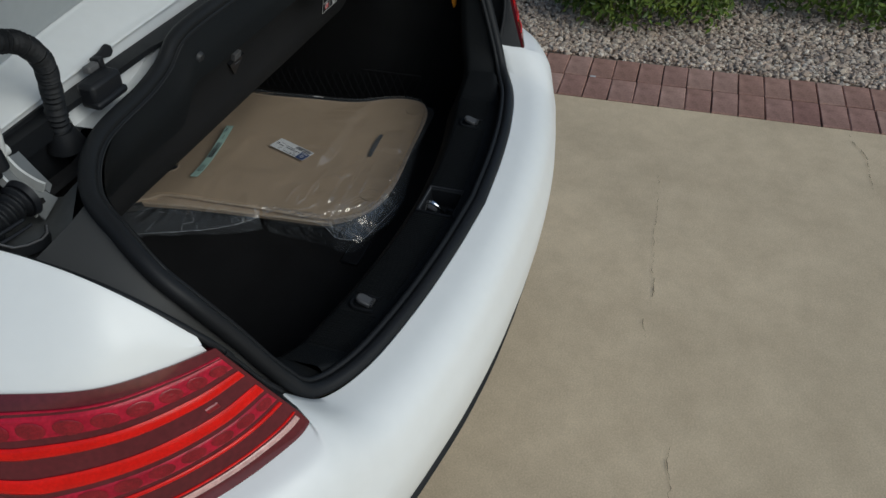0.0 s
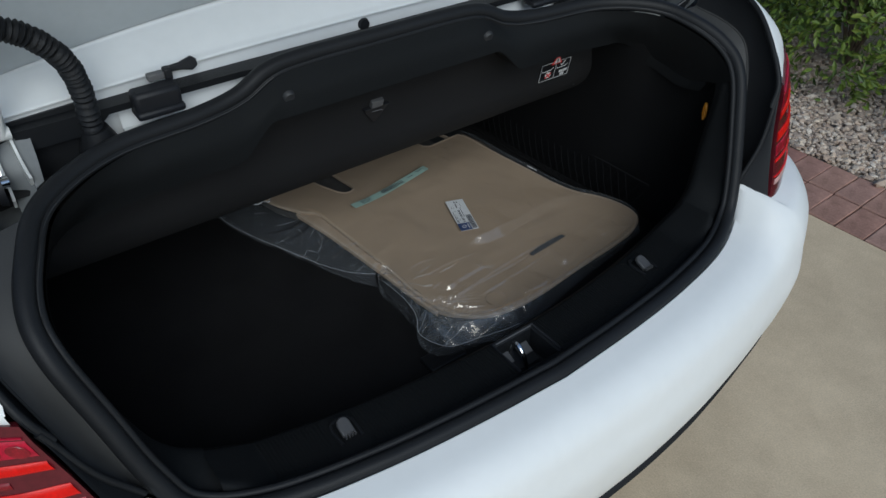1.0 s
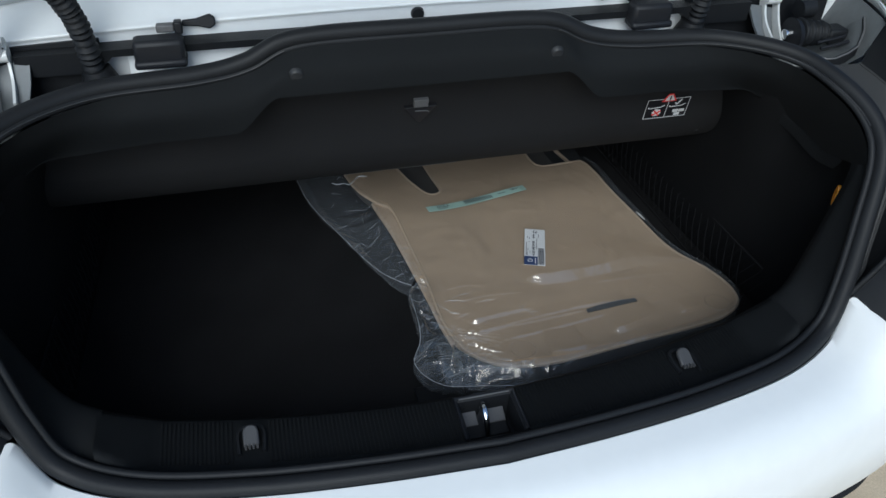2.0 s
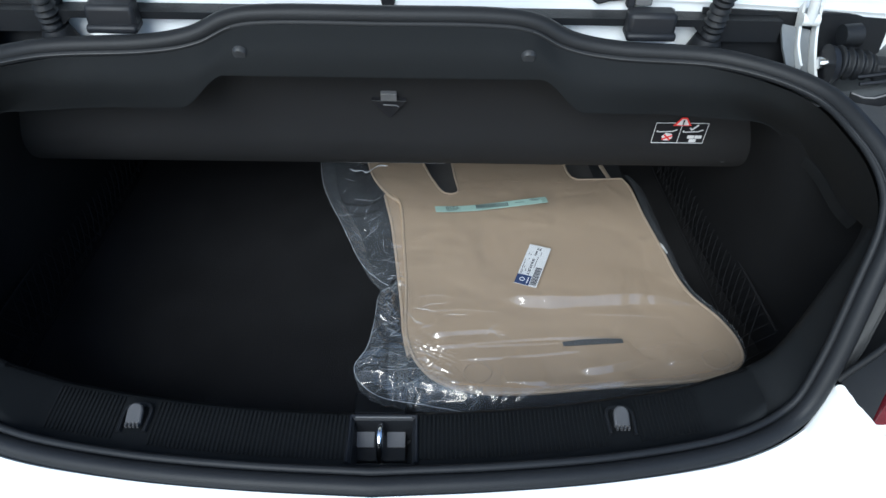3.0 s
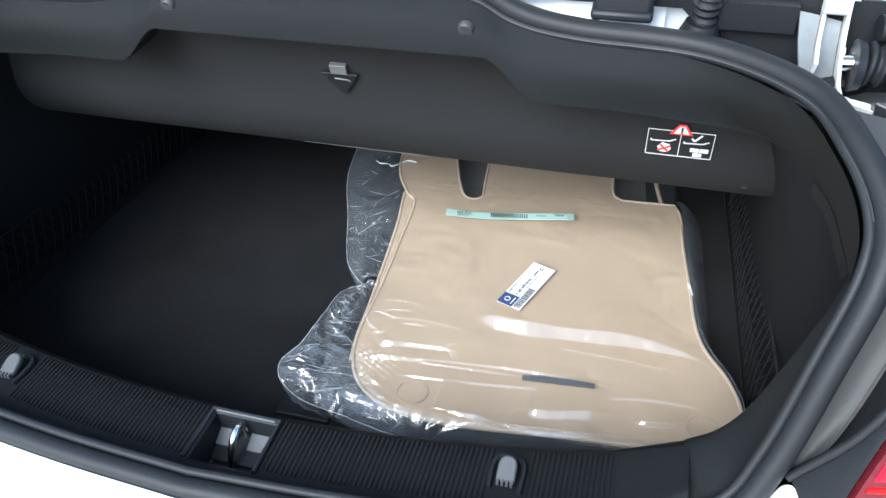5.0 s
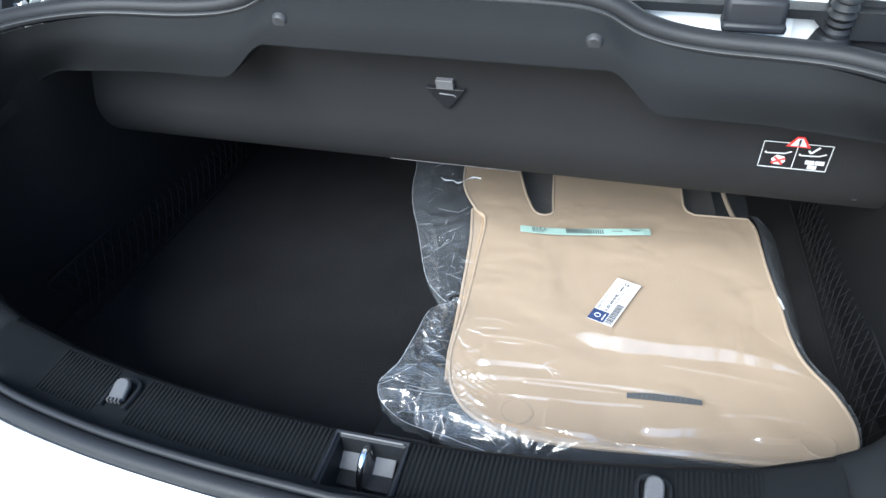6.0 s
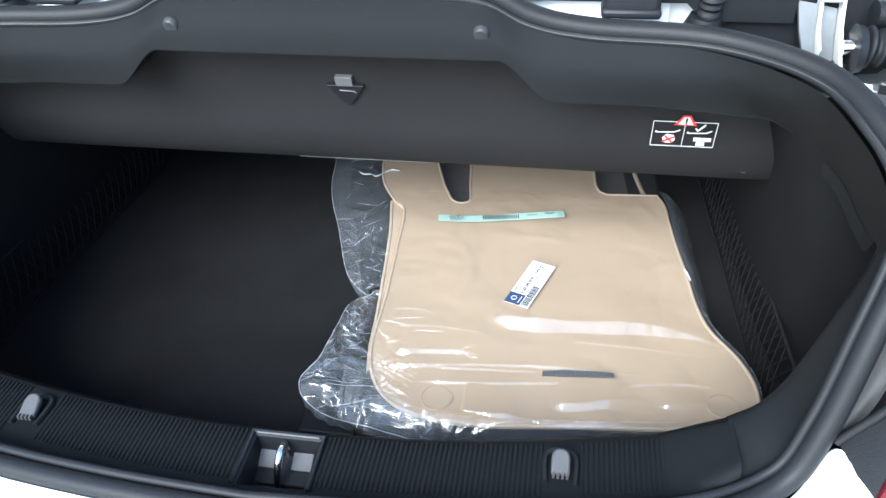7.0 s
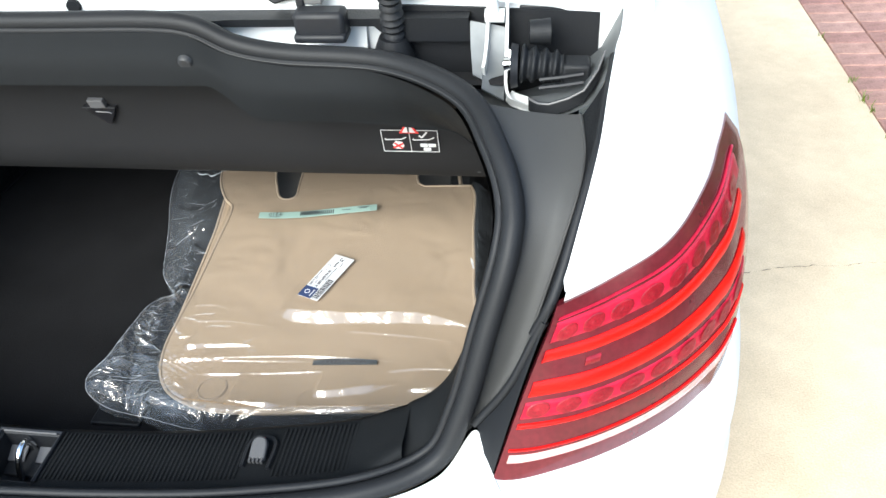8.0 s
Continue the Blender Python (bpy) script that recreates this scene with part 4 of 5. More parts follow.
# black rail between seal and lid, with the catches
for turn in (1, -1):
    rail = []
    for x in np.linspace(0, .513, 60):
        grow = min(1, max(0.02, (x - .150) / .075))
        face_y = .330 + .014 * min(1, max(0, x - .15) / .07)
        low, high = 1.091 - (.006 if x < .40 else .006 + .019 * min(1, (x - .40) / .02)) * grow, 1.0955
        rail.append([(turn * x, face_y, high), (turn * x, face_y + .003, low), (turn * x, .375, low), (turn * x, .375, high), (turn * x, face_y, high)])
    part("rail", grid(rail), BLACK, car, "black plastic rail in front of the lid")
    part("rail_end", box((.090, .016, .026), pose(turn * .615, .372, 1.090)), HOUSING, car, bevel=.003)
for turn in (1, -1):
    channel = [[(turn * p[0], p[1] + .010, p[2] - .006), (turn * p[0], p[1] + .024, p[2] - .016), (turn * p[0], .364, p[2] - .018), (turn * p[0], .372, 1.090)] for p in top_ring if .165 < p[0] < .396]
    part("channel", grid(channel), INNER, car, "white painted water channel behind the seal")
# black sheet covers the lid's pale lower face around the hinges
for turn in (1, -1):
    panel = [[(turn * x, .366 - .03 * max(0, x - .43) ** 1.2, z - .034 * x * x) for z in (1.010, 1.060, 1.109)] for x in np.linspace(.414, .662, 14)]
    part("backing", thick_sheet(panel, (0, .004, 0)), BLACK, car, "black sheet over the lid's lower face behind the hinges")
for turn in (1, -1):
    m = Matrix.Translation((turn * .340, .338, 1.090))
    catch = part("catch", box((.062, .028, .034), m @ pose(0, 0, .004, 4, 0, 0)), HOUSING, car, "dark smooth catch housing under the lid", bevel=.006)
    part("catch_step", box((.064, .030, .011), m @ pose(0, -.003, -.009, 4, 0, 0)), HOUSING, catch, bevel=.004)
    part("catch_tongue", box((.022, .012, .010), m @ pose(turn * -.010, .016, .026)), GREY, catch, bevel=.002)
    part("catch_tab", box((.010, .014, .016), m @ pose(turn * -.026, .016, .026)), HOUSING, catch, bevel=.002)
    part("catch_lever", plate([(turn * -.030, .004), (turn * -.050, .002), (turn * -.064, -.002), (turn * -.072, .003), (turn * -.072, .012), (turn * -.066, .017), (turn * -.048, .012), (turn * -.030, .011)], .008, None, m @ pose(0, .026, .018, 80, 0, 0)), HOUSING, catch, "flat black release paddle", bevel=.002)

    # hinge: two bent white flanges on a bracket greyed for shade, a foot, and a ribbed damper in its well
    def side(points):
        return [(turn * x + .009, y, z) for x, y, z in points]

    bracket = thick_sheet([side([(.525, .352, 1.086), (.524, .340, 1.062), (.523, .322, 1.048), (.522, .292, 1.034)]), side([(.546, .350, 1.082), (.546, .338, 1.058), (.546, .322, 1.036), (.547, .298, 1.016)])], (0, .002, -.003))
    hinge = part("hinge", bracket, METAL_AND_SHADE, car, "white painted steel lid hinge with bent flanges, bracket greyed for shade")
    part("bracket_plate", thick_sheet([side([(.505, .350, 1.090), (.507, .330, 1.066), (.511, .306, 1.044)]), side([(.524, .346, 1.088), (.523, .328, 1.060), (.522, .302, 1.040)])], (0, .003, -.003)), METAL_AND_SHADE, hinge, "grey folded sheet metal plate")

    def flange(points, width=.013):
        line = curve_through(side(points), 24)
        return thick_sheet([[tuple(p + (0, -width * .55, width * .8)), tuple(p + (0, .002, -.004))] for p in line], (turn * .0034, 0, .0))

    part("flange", flange([(.525, .356, 1.110), (.525, .350, 1.086), (.524, .338, 1.063), (.523, .320, 1.050), (.522, .308, 1.045)]), PRIMER, hinge)
    hook = [(.547, .354, 1.106), (.547, .347, 1.080), (.547, .336, 1.058), (.547, .320, 1.038), (.548, .305, 1.024), (.553, .291, 1.017), (.564, .281, 1.017), (.577, .270, 1.018)]
    part("flange", flange(hook if turn > 0 else hook[:5]), PRIMER, hinge)
    if turn > 0:
        part("foot", thick_sheet([side([(.549, .300, 1.017), (.556, .288, 1.017), (.566, .278, 1.018), (.578, .268, 1.020)]), side([(.556, .310, 1.022), (.564, .300, 1.023), (.573, .291, 1.025), (.581, .281, 1.027)])], (0, 0, -.003)), PRIMER, hinge)
    part("arm", tube(side([(.535, .338, 1.098), (.533, .335, 1.118), (.529, .332, 1.156), (.532, .332, 1.200), (.54, .345, 1.26)]), lambda s: .0068 - .001 * s, 10), PRIMER, hinge, "white painted lid arm")
    part("knuckle", tube(side([(.524, .340, 1.100), (.546, .340, 1.100)]), lambda s: .0078 + .001 * math.sin(9 * s), 14), PRIMER, hinge)
    part("bolt", tube(side([(.548, .335, 1.056), (.553, .335, 1.056)]), .0075, 6), STEEL, hinge)
    damper = part("damper", tube(side([(.566 + .00105 * k, .302, 1.060 - .0001 * k) for k in range(46)]), lambda s: .0195 + .0026 * math.sin(s * 2 * math.pi * 4.0) - .004 * s, 20), BLACK, car, "black ribbed lid damper in the hinge well")
    part("damper_rod", tube(side([(.548, .308, 1.056), (.563, .306, 1.058)]), .0080, 12), STEEL, damper)
    part("damper_disc", tube(side([(.556, .304, 1.056), (.559, .304, 1.056), (.564, .304, 1.056)]), lambda s: .0255 - .002 * s, 20), HOUSING, damper)
    part("damper_head", tube(side([(.575, .326, 1.086), (.598, .328, 1.086)]), lambda s: .0135 + .0015 * math.sin(14 * s), 14), BLACK, damper)
    part("damper_box", box((.032, .030, .024), pose(turn * .628 + .009, .300, 1.053)), BLACK, damper, bevel=.004)
    lip_line = [(.577, .262, 1.034), (.588, .252, 1.033), (.600, .249, 1.034), (.620, .249, 1.041), (.636, .252, 1.049), (.650, .266, 1.066), (.657, .282, 1.080)]
    part("tray", thick_sheet([side(lip_line), side([(.579, .292, 1.024), (.588, .290, 1.026), (.600, .289, 1.029), (.620, .288, 1.033), (.634, .290, 1.041), (.646, .293, 1.056), (.653, .298, 1.070)])], (0, .002, -.005)), METAL_AND_SHADE, damper, "grey tray under the damper")
    part("tray_lip", thick_sheet([side([(x, y - .001, z + .004) for x, y, z in lip_line]), side([(x, y - .002, z - .010) for x, y, z in lip_line])], (0, .003, .001)), BLACK, damper, "thick black front lip of the tray")
    part("lip_edge", tube(side([(x, y - .0015, z + .0045) for x, y, z in lip_line]), .0014, 6), GREY, damper)
    for y, z in ((.270, 1.046), (.280, 1.051)):
        part("tray_rib", tube(side([(.588, y, z), (.612, y, z + .003), (.636, y + .002, z + .006)]), .0024, 6), HOUSING, damper)

    def well_row(points):
        return [(turn * x, y, z) for x, y, z in points]

    part("hinge_well", grid([well_row([(.48, .285, 1.040), (.49, .31, 1.016), (.50, .370, 1.006), (.50, .386, 1.10)]), well_row([(.545, .250, 1.022), (.55, .30, 1.000), (.56, .370, .998), (.56, .386, 1.10)]), well_row([(.61, .246, 1.018), (.615, .30, 1.004), (.62, .370, 1.006), (.62, .386, 1.11)]), well_row([(.655, .245, 1.040), (.661, .30, 1.046), (.666, .370, 1.052), (.668, .386, 1.115)]), well_row([(.674, .245, 1.090), (.682, .30, 1.096), (.688, .370, 1.102), (.690, .386, 1.12)])]), METAL_AND_SHADE, car, "grey sheet metal hinge well")
    part("deck_bit", box((.022, .006, .020), pose(turn * .664 + .009, .396, 1.075)), INNER, car, bevel=.002)
    if turn < 0:
        part("strut", tube(side([(.556, .334, 1.080), (.553, .332, 1.112), (.550, .331, 1.140), (.547, .330, 1.166)]), lambda s: .0070 - .0030 * min(1, 2 * s), 10), BLACK, hinge, "black plastic strut")
        part("strut_socket", tube(side([(.553, .328, 1.092), (.553, .327, 1.112), (.552, .328, 1.120)]), lambda s: .0125 - .003 * s, 12), BLACK, hinge)
        part("strut_cap", tube(side([(.549, .330, 1.160), (.548, .330, 1.165), (.544, .329, 1.190), (.543, .329, 1.195)]), lambda s: .0095 if .15 < s < .9 else .0065, 12), BLACK, hinge)

    # corrugated cable conduit from the body up to the lid
    line = curve_through([(turn * .424, .352, 1.035), (turn * .424, .345, 1.08), (turn * .427, .330, 1.14), (turn * .440, .312, 1.185), (turn * .470, .300, 1.222), (turn * .505, .300, 1.240), (turn * .545, .32, 1.25), (turn * .58, .36, 1.25)], 150)
    part("conduit", tube(line, lambda s: .0125 + .0022 * math.sin(s * 2 * math.pi * 46), 12), BLACK, car, "black corrugated rubber cable conduit")
    part("grommet", tube([(turn * .420, .350, 1.045), (turn * .422, .348, 1.072)], lambda s: .027 - .010 * s, 16), RUBBER, car)

# cargo net along the side wall
for turn in (1, -1):
    cord = bmesh.new()
    for k in range(26):
        y = .24 + .022 * k
        for s in (1, -1):
            a, b = (turn * (.572 - .03 * (y - .24)), y, .572), (turn * (.588 - .03 * (y - .24)), y + s * .045, .66)
            tube([a, tuple((np.array(a) + np.array(b)) / 2 + np.array([-.004 * turn, 0, 0])), b], .0008, 5, cord)
    tube([(turn * (.568 - .03 * t), .22 + t, .570) for t in np.linspace(0, .62, 20)], .002, 6, cord)
    tube([(turn * (.588 - .03 * t), .22 + t, .662) for t in np.linspace(0, .62, 20)], .002, 6, cord)
    part("side_net", cord, NETCORD, car, "black elastic luggage net on the side lining")
part("flap_clip", box((.007, .006, .005), pose(.512, .400, .850)), CLIP, flap, "small grey clip", bevel=.0015)

# ---- mats in their bag ----
MAT = [(-.075, .86), (-.070, .777), (-.052, .704), (-.019, .645), (.005, .613), (.0145, .50), (.0225, .38), (.027, .255), (.055, .183), (.112, .147), (.20, .141), (.33, .155), (.44, .165), (.505, .177), (.546, .205), (.553, .25), (.537, .303), (.507, .355), (.493, .41), (.486, .48), (.474, .58), (.467, .675), (.456, .712)]
MAT_TOP = [(.365, .7065), (.352, .716), (.346, .735), (.338, .86), (.098, .86), (.104, .79), (.113, .71), (.119, .667), (.116, .656), (.106, .650), (.095, .651), (.086, .658), (.080, .668), (.062, .712), (.040, .783), (.016, .86)]


def mat_outline():
    return [(p[0], p[1]) for p in curve_through([(x, y, 0) for x, y in MAT], 110)] + MAT_TOP


def mat_sheet(outline, z, thickness):
    """A flat mat cut to an outline."""
    bm = bmesh.new()
    top = [bm.verts.new((x, y, z)) for x, y in outline]
    low = [bm.verts.new((x, y, z - thickness)) for x, y in outline]
    for i, j, k in geometry.tessellate_polygon([[Vector((x, y, 0)) for x, y in outline]]):
        bm.faces.new((top[i], top[j], top[k]))
        bm.faces.new((low[k], low[j], low[i]))
    n = len(top)
    for i in range(n):
        bm.faces.new((top[i], low[i], low[(i + 1) % n], top[(i + 1) % n]))
    return bm


outline = mat_outline()
mat = thing("floor_mat", "new beige velour car floor mat with stitched edge, in plastic", "floor mat", (.25, .4, .598), group="mats in the bag")
bpy.context.view_layer.update()
part("mat_top", mat_sheet(outline, .608, .007), TAN, mat)
part("binding", tube([(x, y, .608 - .001) for x, y in outline + outline[:1]], .0027, 7), PIPING, mat, "paler stitched beige edge binding")
thread = bmesh.new()
for k in range(58):
    x = .10 + .0068 * k
    y = float(np.interp(x, [.10, .20, .33, .44, .505], [.156, .150, .163, .174, .188]))
    tube([(x, y, .6088), (x + .0042, y + .0003, .6088)], .0006, 5, thread)
part("stitching", thread, THREAD, mat, "orange-brown hem stitches")
for cx, cy in ((.135, .178), (.507, .210)):
    ring = [(cx + .021 * math.cos(a), cy + .021 * math.sin(a), .608 + .0008) for a in np.linspace(0, 2 * math.pi, 33)]
    part("snap_ring", tube(ring, .0009, 5), PIPING, mat)
    part("snap_disc", tube([(cx, cy, .608 - .003), (cx, cy, .608 + .0012)], .0195, 28), TAN, mat)
bd = Matrix.Translation((.3195, .2405, .6135)) @ pose(0, 0, 0, 0, 0, 5)
badge = part("badge", plate([(-.048, -.0045), (.048, -.0045), (.048, .003), (.02, .0062), (-.02, .0062), (-.048, .003)], .002, None, bd), BADGE, mat, "dark grey sewn badge with an unreadable line")
for k in range(11):
    part("badge_mark", plate([(-.034 + .0062 * k, -.0022), (-.030 + .0062 * k, -.0022), (-.030 + .0062 * k, .003), (-.034 + .0062 * k, .003)], .0006, None, bd @ pose(0, 0, .0008)), GREY, badge, smooth=False)

under = thing("floor_mat", "second beige floor mat beneath the first in the bag", "floor mat", (.25, .4, .58), group="mats in the bag")
bpy.context.view_layer.update()
shrunk = []
for x, y in outline[:111]:
    if y < .66:
        q = ((x - .25) * .965 + .236 - .055 * max(0, y - .35), (y - .4) * .965 + .415)
        if x < .06 and y > .22:
            q = (float(np.interp(y, [.22, .27, .33, .40, .48, .56, .66], [.030, .021, .0165, .009, .000, -.010, -.029])), y)
        shrunk.append(q)
part("mat_top", mat_sheet(shrunk, .5995, .010), TAN, under)
part("binding", tube([(x, y, .5985) for x, y in shrunk + shrunk[:1]], .0030, 6), PIPING, under)
part("binding", tube(curve_through([(.418, .86, .599), (.421, .80, .599), (.427, .76, .599), (.436, .715, .599)], 16), .0042, 7), PIPING, under)
third = thing("floor_mat", "lowest folded dark-backed floor mat lying on the boot floor", "floor mat", (.25, .4, .57), group="mats in the bag")
bpy.context.view_layer.update()
low_line_ = [((x - .25) * .94 + .245, (y - .4) * .95 + .425) for x, y in outline[:111]] + [(.41, .73), (.40, .85), (-.05, .85)]
part("mat_top", mat_sheet(low_line_, .583, .015), BACKING, third)

# paper label, turned on the mat
lm = Matrix.Translation((.2435, .4245, .6150)) @ pose(0, 0, 0, 0, 0, 70.3)
label = thing("paper_label", "white and blue printed parts label stuck on the plastic bag", "label", tuple(lm.translation))
bpy.context.view_layer.update()
part("sheet", plate([(-.056, -.0195), (.056, -.0195), (.056, .0195), (-.056, .0195)], .0008, None, lm), PAPER, label, smooth=False)
part("blue_field", plate([(-.056, -.0055), (-.031, -.0055), (-.031, .0195), (-.056, .0195)], .0006, None, lm @ pose(0, 0, .0006)), BLUE, label, "dark blue end of the label", smooth=False)
ringpts = [lm @ Vector((-.0435 + .0042 * math.cos(a), .0085 + .0042 * math.sin(a), .0009)) for a in np.linspace(0, 2 * math.pi, 21)]
part("emblem_shape", tube(ringpts, .0006, 5), PAPER, label)
for k in range(9):
    x0 = -.0515 + .0018 * k
    part("name_bar", plate([(x0, -.0020), (x0 + .0012, -.0020), (x0 + .0012, -.0003), (x0, -.0003)], .0004, None, lm @ pose(0, 0, .0010)), PAPER, label, smooth=False)


def print_line(x0, y0, w, h=.0012):
    """A line of print too small to read: short bars of the length of words."""
    r = random.Random(int(x0 * 9e5 + y0 * 7e4))
    x = x0
    while x < x0 + w:
        run = r.uniform(.0012, .0034)
        part("print_bar", plate([(x, y0), (x + run, y0), (x + run, y0 + h), (x, y0 + h)], .0004, None, lm @ pose(0, 0, .0006)), PRINT, label, smooth=False)
        x += run + .0008


for x0, y0, w in ((-.028, .0152, .040), (-.028, .0132, .008), (-.012, .0122, .005), (.026, .0132, .004), (.013, .0098, .003), (-.020, .0085, .006), (.024, .0095, .003), (-.008, -.0040, .022), (.030, -.0075, .010), (.016, -.0045, .008)):
    print_line(x0, y0, w)
for k in range(4):
    x0 = .0265 + .0036 * k
    part("number_bar", plate([(x0, .0008), (x0 + .0024, .0008), (x0 + .0024, .0038), (x0, .0038)], .0004, None, lm @ pose(0, 0, .0006)), INK, label, smooth=False)
for k in range(25):
    w = (.0006, .0011, .0006, .0015)[k % 4]
    x0 = -.0535 + .0020 * k
    part("code_bar", plate([(x0, -.0175), (x0 + w, -.0175), (x0 + w, -.0068), (x0, -.0068)], .0004, None, lm @ pose(0, 0, .0006)), INK, label, smooth=False)
for i in range(5):
    for j in range(5):
        if (i * 3 + j * 7 + i * j) % 5 < 3:
            part("print_block", plate([(.043 + .0015 * i, -.0040 + .0015 * j), (.0445 + .0015 * i, -.0040 + .0015 * j), (.0445 + .0015 * i, -.0025 + .0015 * j), (.043 + .0015 * i, -.0025 + .0015 * j)], .0004, None, lm @ pose(0, 0, .0006)), INK, label, smooth=False)

number = bpy.data.curves.new("letters", "FONT")
number.body, number.size, number.align_y, number.extrude = "A 207 680 94 00", .0066, "CENTER", .0001
number.offset = .00016
letters = new("letters", number)
letters.data.materials.append(INK)
letters.matrix_world = lm @ pose(-.0285, .0022, .0007)
letters.parent = label
letters.matrix_parent_inverse = label.matrix_basis.inverted()

# teal strip with a code
sm = Matrix.Translation((.1815, .5975, .6190)) @ pose(0, 0, 0, 0, 0, 9.2)
tag_strip = thing("paper_strip", "pale teal paper strip with a bar code and letters", "label", tuple(sm.translation))
bpy.context.view_layer.update()
seg = []
for i in range(25):
    s = -1 + i / 12
    seg.append([tuple(sm @ Vector((.1105 * s, d + .006 * (s * s - .35), .0015 * math.sin(3 * s)))) for d in (-.0092, .0092)])
part("sheet", thick_sheet(seg, (0, 0, -.0006)), TEAL, tag_strip)
for k in range(17):
    x0 = -.032 + .0038 * k
    part("code_bar", plate([(x0, -.006), (x0 + .0019, -.006), (x0 + .0019, .006), (x0, .006)], .0004, None, sm @ pose(0, -.002, .0012)), INK, tag_strip, smooth=False)
words = bpy.data.curves.new("letters", "FONT")
words.body, words.size, words.align_x, words.align_y, words.extrude = "T210", .0125, "CENTER", "CENTER", .0001
letters = new("letters", words)
letters.data.materials.append(INK)
letters.matrix_world = sm @ pose(-.078, .0008, .0022, 0, 0, 180)
letters.parent = tag_strip
letters.matrix_parent_inverse = tag_strip.matrix_basis.inverted()
for x0, y0, w in ((-.090, -.0078, .020), (.045, -.001, .018), (.075, .0045, .020), (.078, .0015, .014)):
    part("print_bar", plate([(x0, y0), (x0 + w, y0), (x0 + w, y0 + .001), (x0, y0 + .001)], .0004, None, sm @ pose(0, -.001, .0032)), INK, tag_strip, smooth=False)

# clear bag round the mats
CREASES = [([(.177, .334), (.25, .328), (.337, .332), (.413, .336), (.486, .325), (.520, .305)], .0165, .8), ([(.060, .243), (.105, .252), (.154, .258), (.189, .256)], .0100, .85),
           ([(.036, .212), (.111, .226), (.187, .238), (.262, .246), (.335, .247), (.410, .245)], .0055, .85), ([(.285, .180), (.320, .184), (.355, .193), (.400, .204)], .0120, .85),
           ([(.165, .150), (.200, .153), (.250, .159)], .0100, .85), ([(.030, .235), (.045, .205), (.075, .180), (.10, .168)], .0050, .9), ([(.10, .196), (.20, .208), (.30, .221), (.40, .226)], .0035, .85),
           ([(.266, .150), (.330, .158), (.381, .166)], .006, .9), ([(.045, .262), (.075, .268), (.11, .262)], .0035, .95), ([(.42, .195), (.47, .20), (.52, .215)], .005, .95), ([(.04, .335), (.08, .34), (.12, .33)], .0025, .85),
           ([(.05, .30), (.12, .306), (.20, .300)], .0025, .8), ([(.30, .30), (.42, .295), (.50, .285)], .0028, .8), ([(.12, .225), (.2, .232), (.29, .238)], .003, .85), ([(.38, .225), (.45, .235), (.53, .23)], .003, .85)]
CREASE_LINES = [(curve_through([(x, y, 0) for x, y in pts], 24), w, h) for pts, w, h in CREASES]


def crease_height(x, y):
    """Folds drawn tight across the mat: a short steep face to the rear, a long flat one behind."""
    z = 0.0
    for line, w, h in CREASE_LINES:
        if not line[0][0] - .01 < x < line[-1][0] + .01:
            continue
        yc = float(np.interp(x, line[:, 0], line[:, 1]))
        s = (x - line[0][0]) / (line[-1][0] - line[0][0])
        ww = w * (1.08 - .45 * min(1, max(0, s))) * min(1, max(0, s) / .12 + .04) * min(1, max(0, 1 - s) / .28 + .10)
        ww = max(.0004, ww * (1 + .3 * noise.noise((x * 14, yc * 10, 1)) + .10 * noise.noise((x * 60, yc * 10, 4))))
        hh, d = h * ww * min(1, max(0, s) / .10 + .2), y - yc
        if -ww < d <= 0:
            z = max(z, hh * (1 + d / ww))
        elif 0 < d < 6 * ww:
            z = max(z, hh * (1 - d / (6 * ww)))
    return z


def folded(x, y, seed, scale):
    """Long curved folds that fork and die out: 0 in the flats, 1 on a fold's crest."""
    z = 0.0
    for k, (length, share) in enumerate(((.050, .60), (.028, .40))):
        way = 1.1 + 2.0 * noise.noise((x * 7, y * 7, seed + 3 * k))
        a, b = x * math.cos(way) + y * math.sin(way), -x * math.sin(way) + y * math.cos(way)
        z += share * max(0.0, 1 - 2.6 * abs(noise.noise((a / (2.6 * length * scale), b / (length * scale), seed + 7 * k))))
    return z


def film_height(x, y):
    """The tight top, crumpled where it is drawn round the near corner and along the front hem."""
    corner = max(0.0, 1 - math.hypot((x - .035) / .11, (y - .215) / .085))
    front = max(0.0, 1 - (y - .145) / .035) * max(0.0, 1 - abs(x - .22) / .30)
    crumple = (.0065 * corner + .0028 * front) * (folded(x, y, 12, .62) - .15) if corner + front > 0 else 0.0
    return .6190 + .0012 * noise.noise((x * 9, y * 9, 2)) + .00025 * noise.noise((x * 45, y * 45, 2)) + crease_height(x, y) + crumple


def facets(place, rows_, cols, seed):
    """Crumpled film as flat triangles: place(u, v, r) gives a shaken place; diagonals run either way."""
    r = random.Random(seed)
    bm = bmesh.new()
    vs = []
    for i in range(rows_ + 1):
        line = []
        for j in range(cols + 1):
            ju = r.uniform(-.36, .36) if 0 < i < rows_ else 0
            jv = r.uniform(-.36, .36) if 0 < j < cols else 0
            line.append(bm.verts.new(place((i + ju) / rows_, (j + jv) / cols, r)))
        vs.append(line)
    for i in range(rows_):
        for j in range(cols):
            p, q, m_, n_ = vs[i][j], vs[i][j + 1], vs[i + 1][j + 1], vs[i + 1][j]
            if r.random() < .5:
                bm.faces.new((p, q, m_))
                bm.faces.new((p, m_, n_))
            else:
                bm.faces.new((p, q, n_))
                bm.faces.new((q, m_, n_))
    return bm


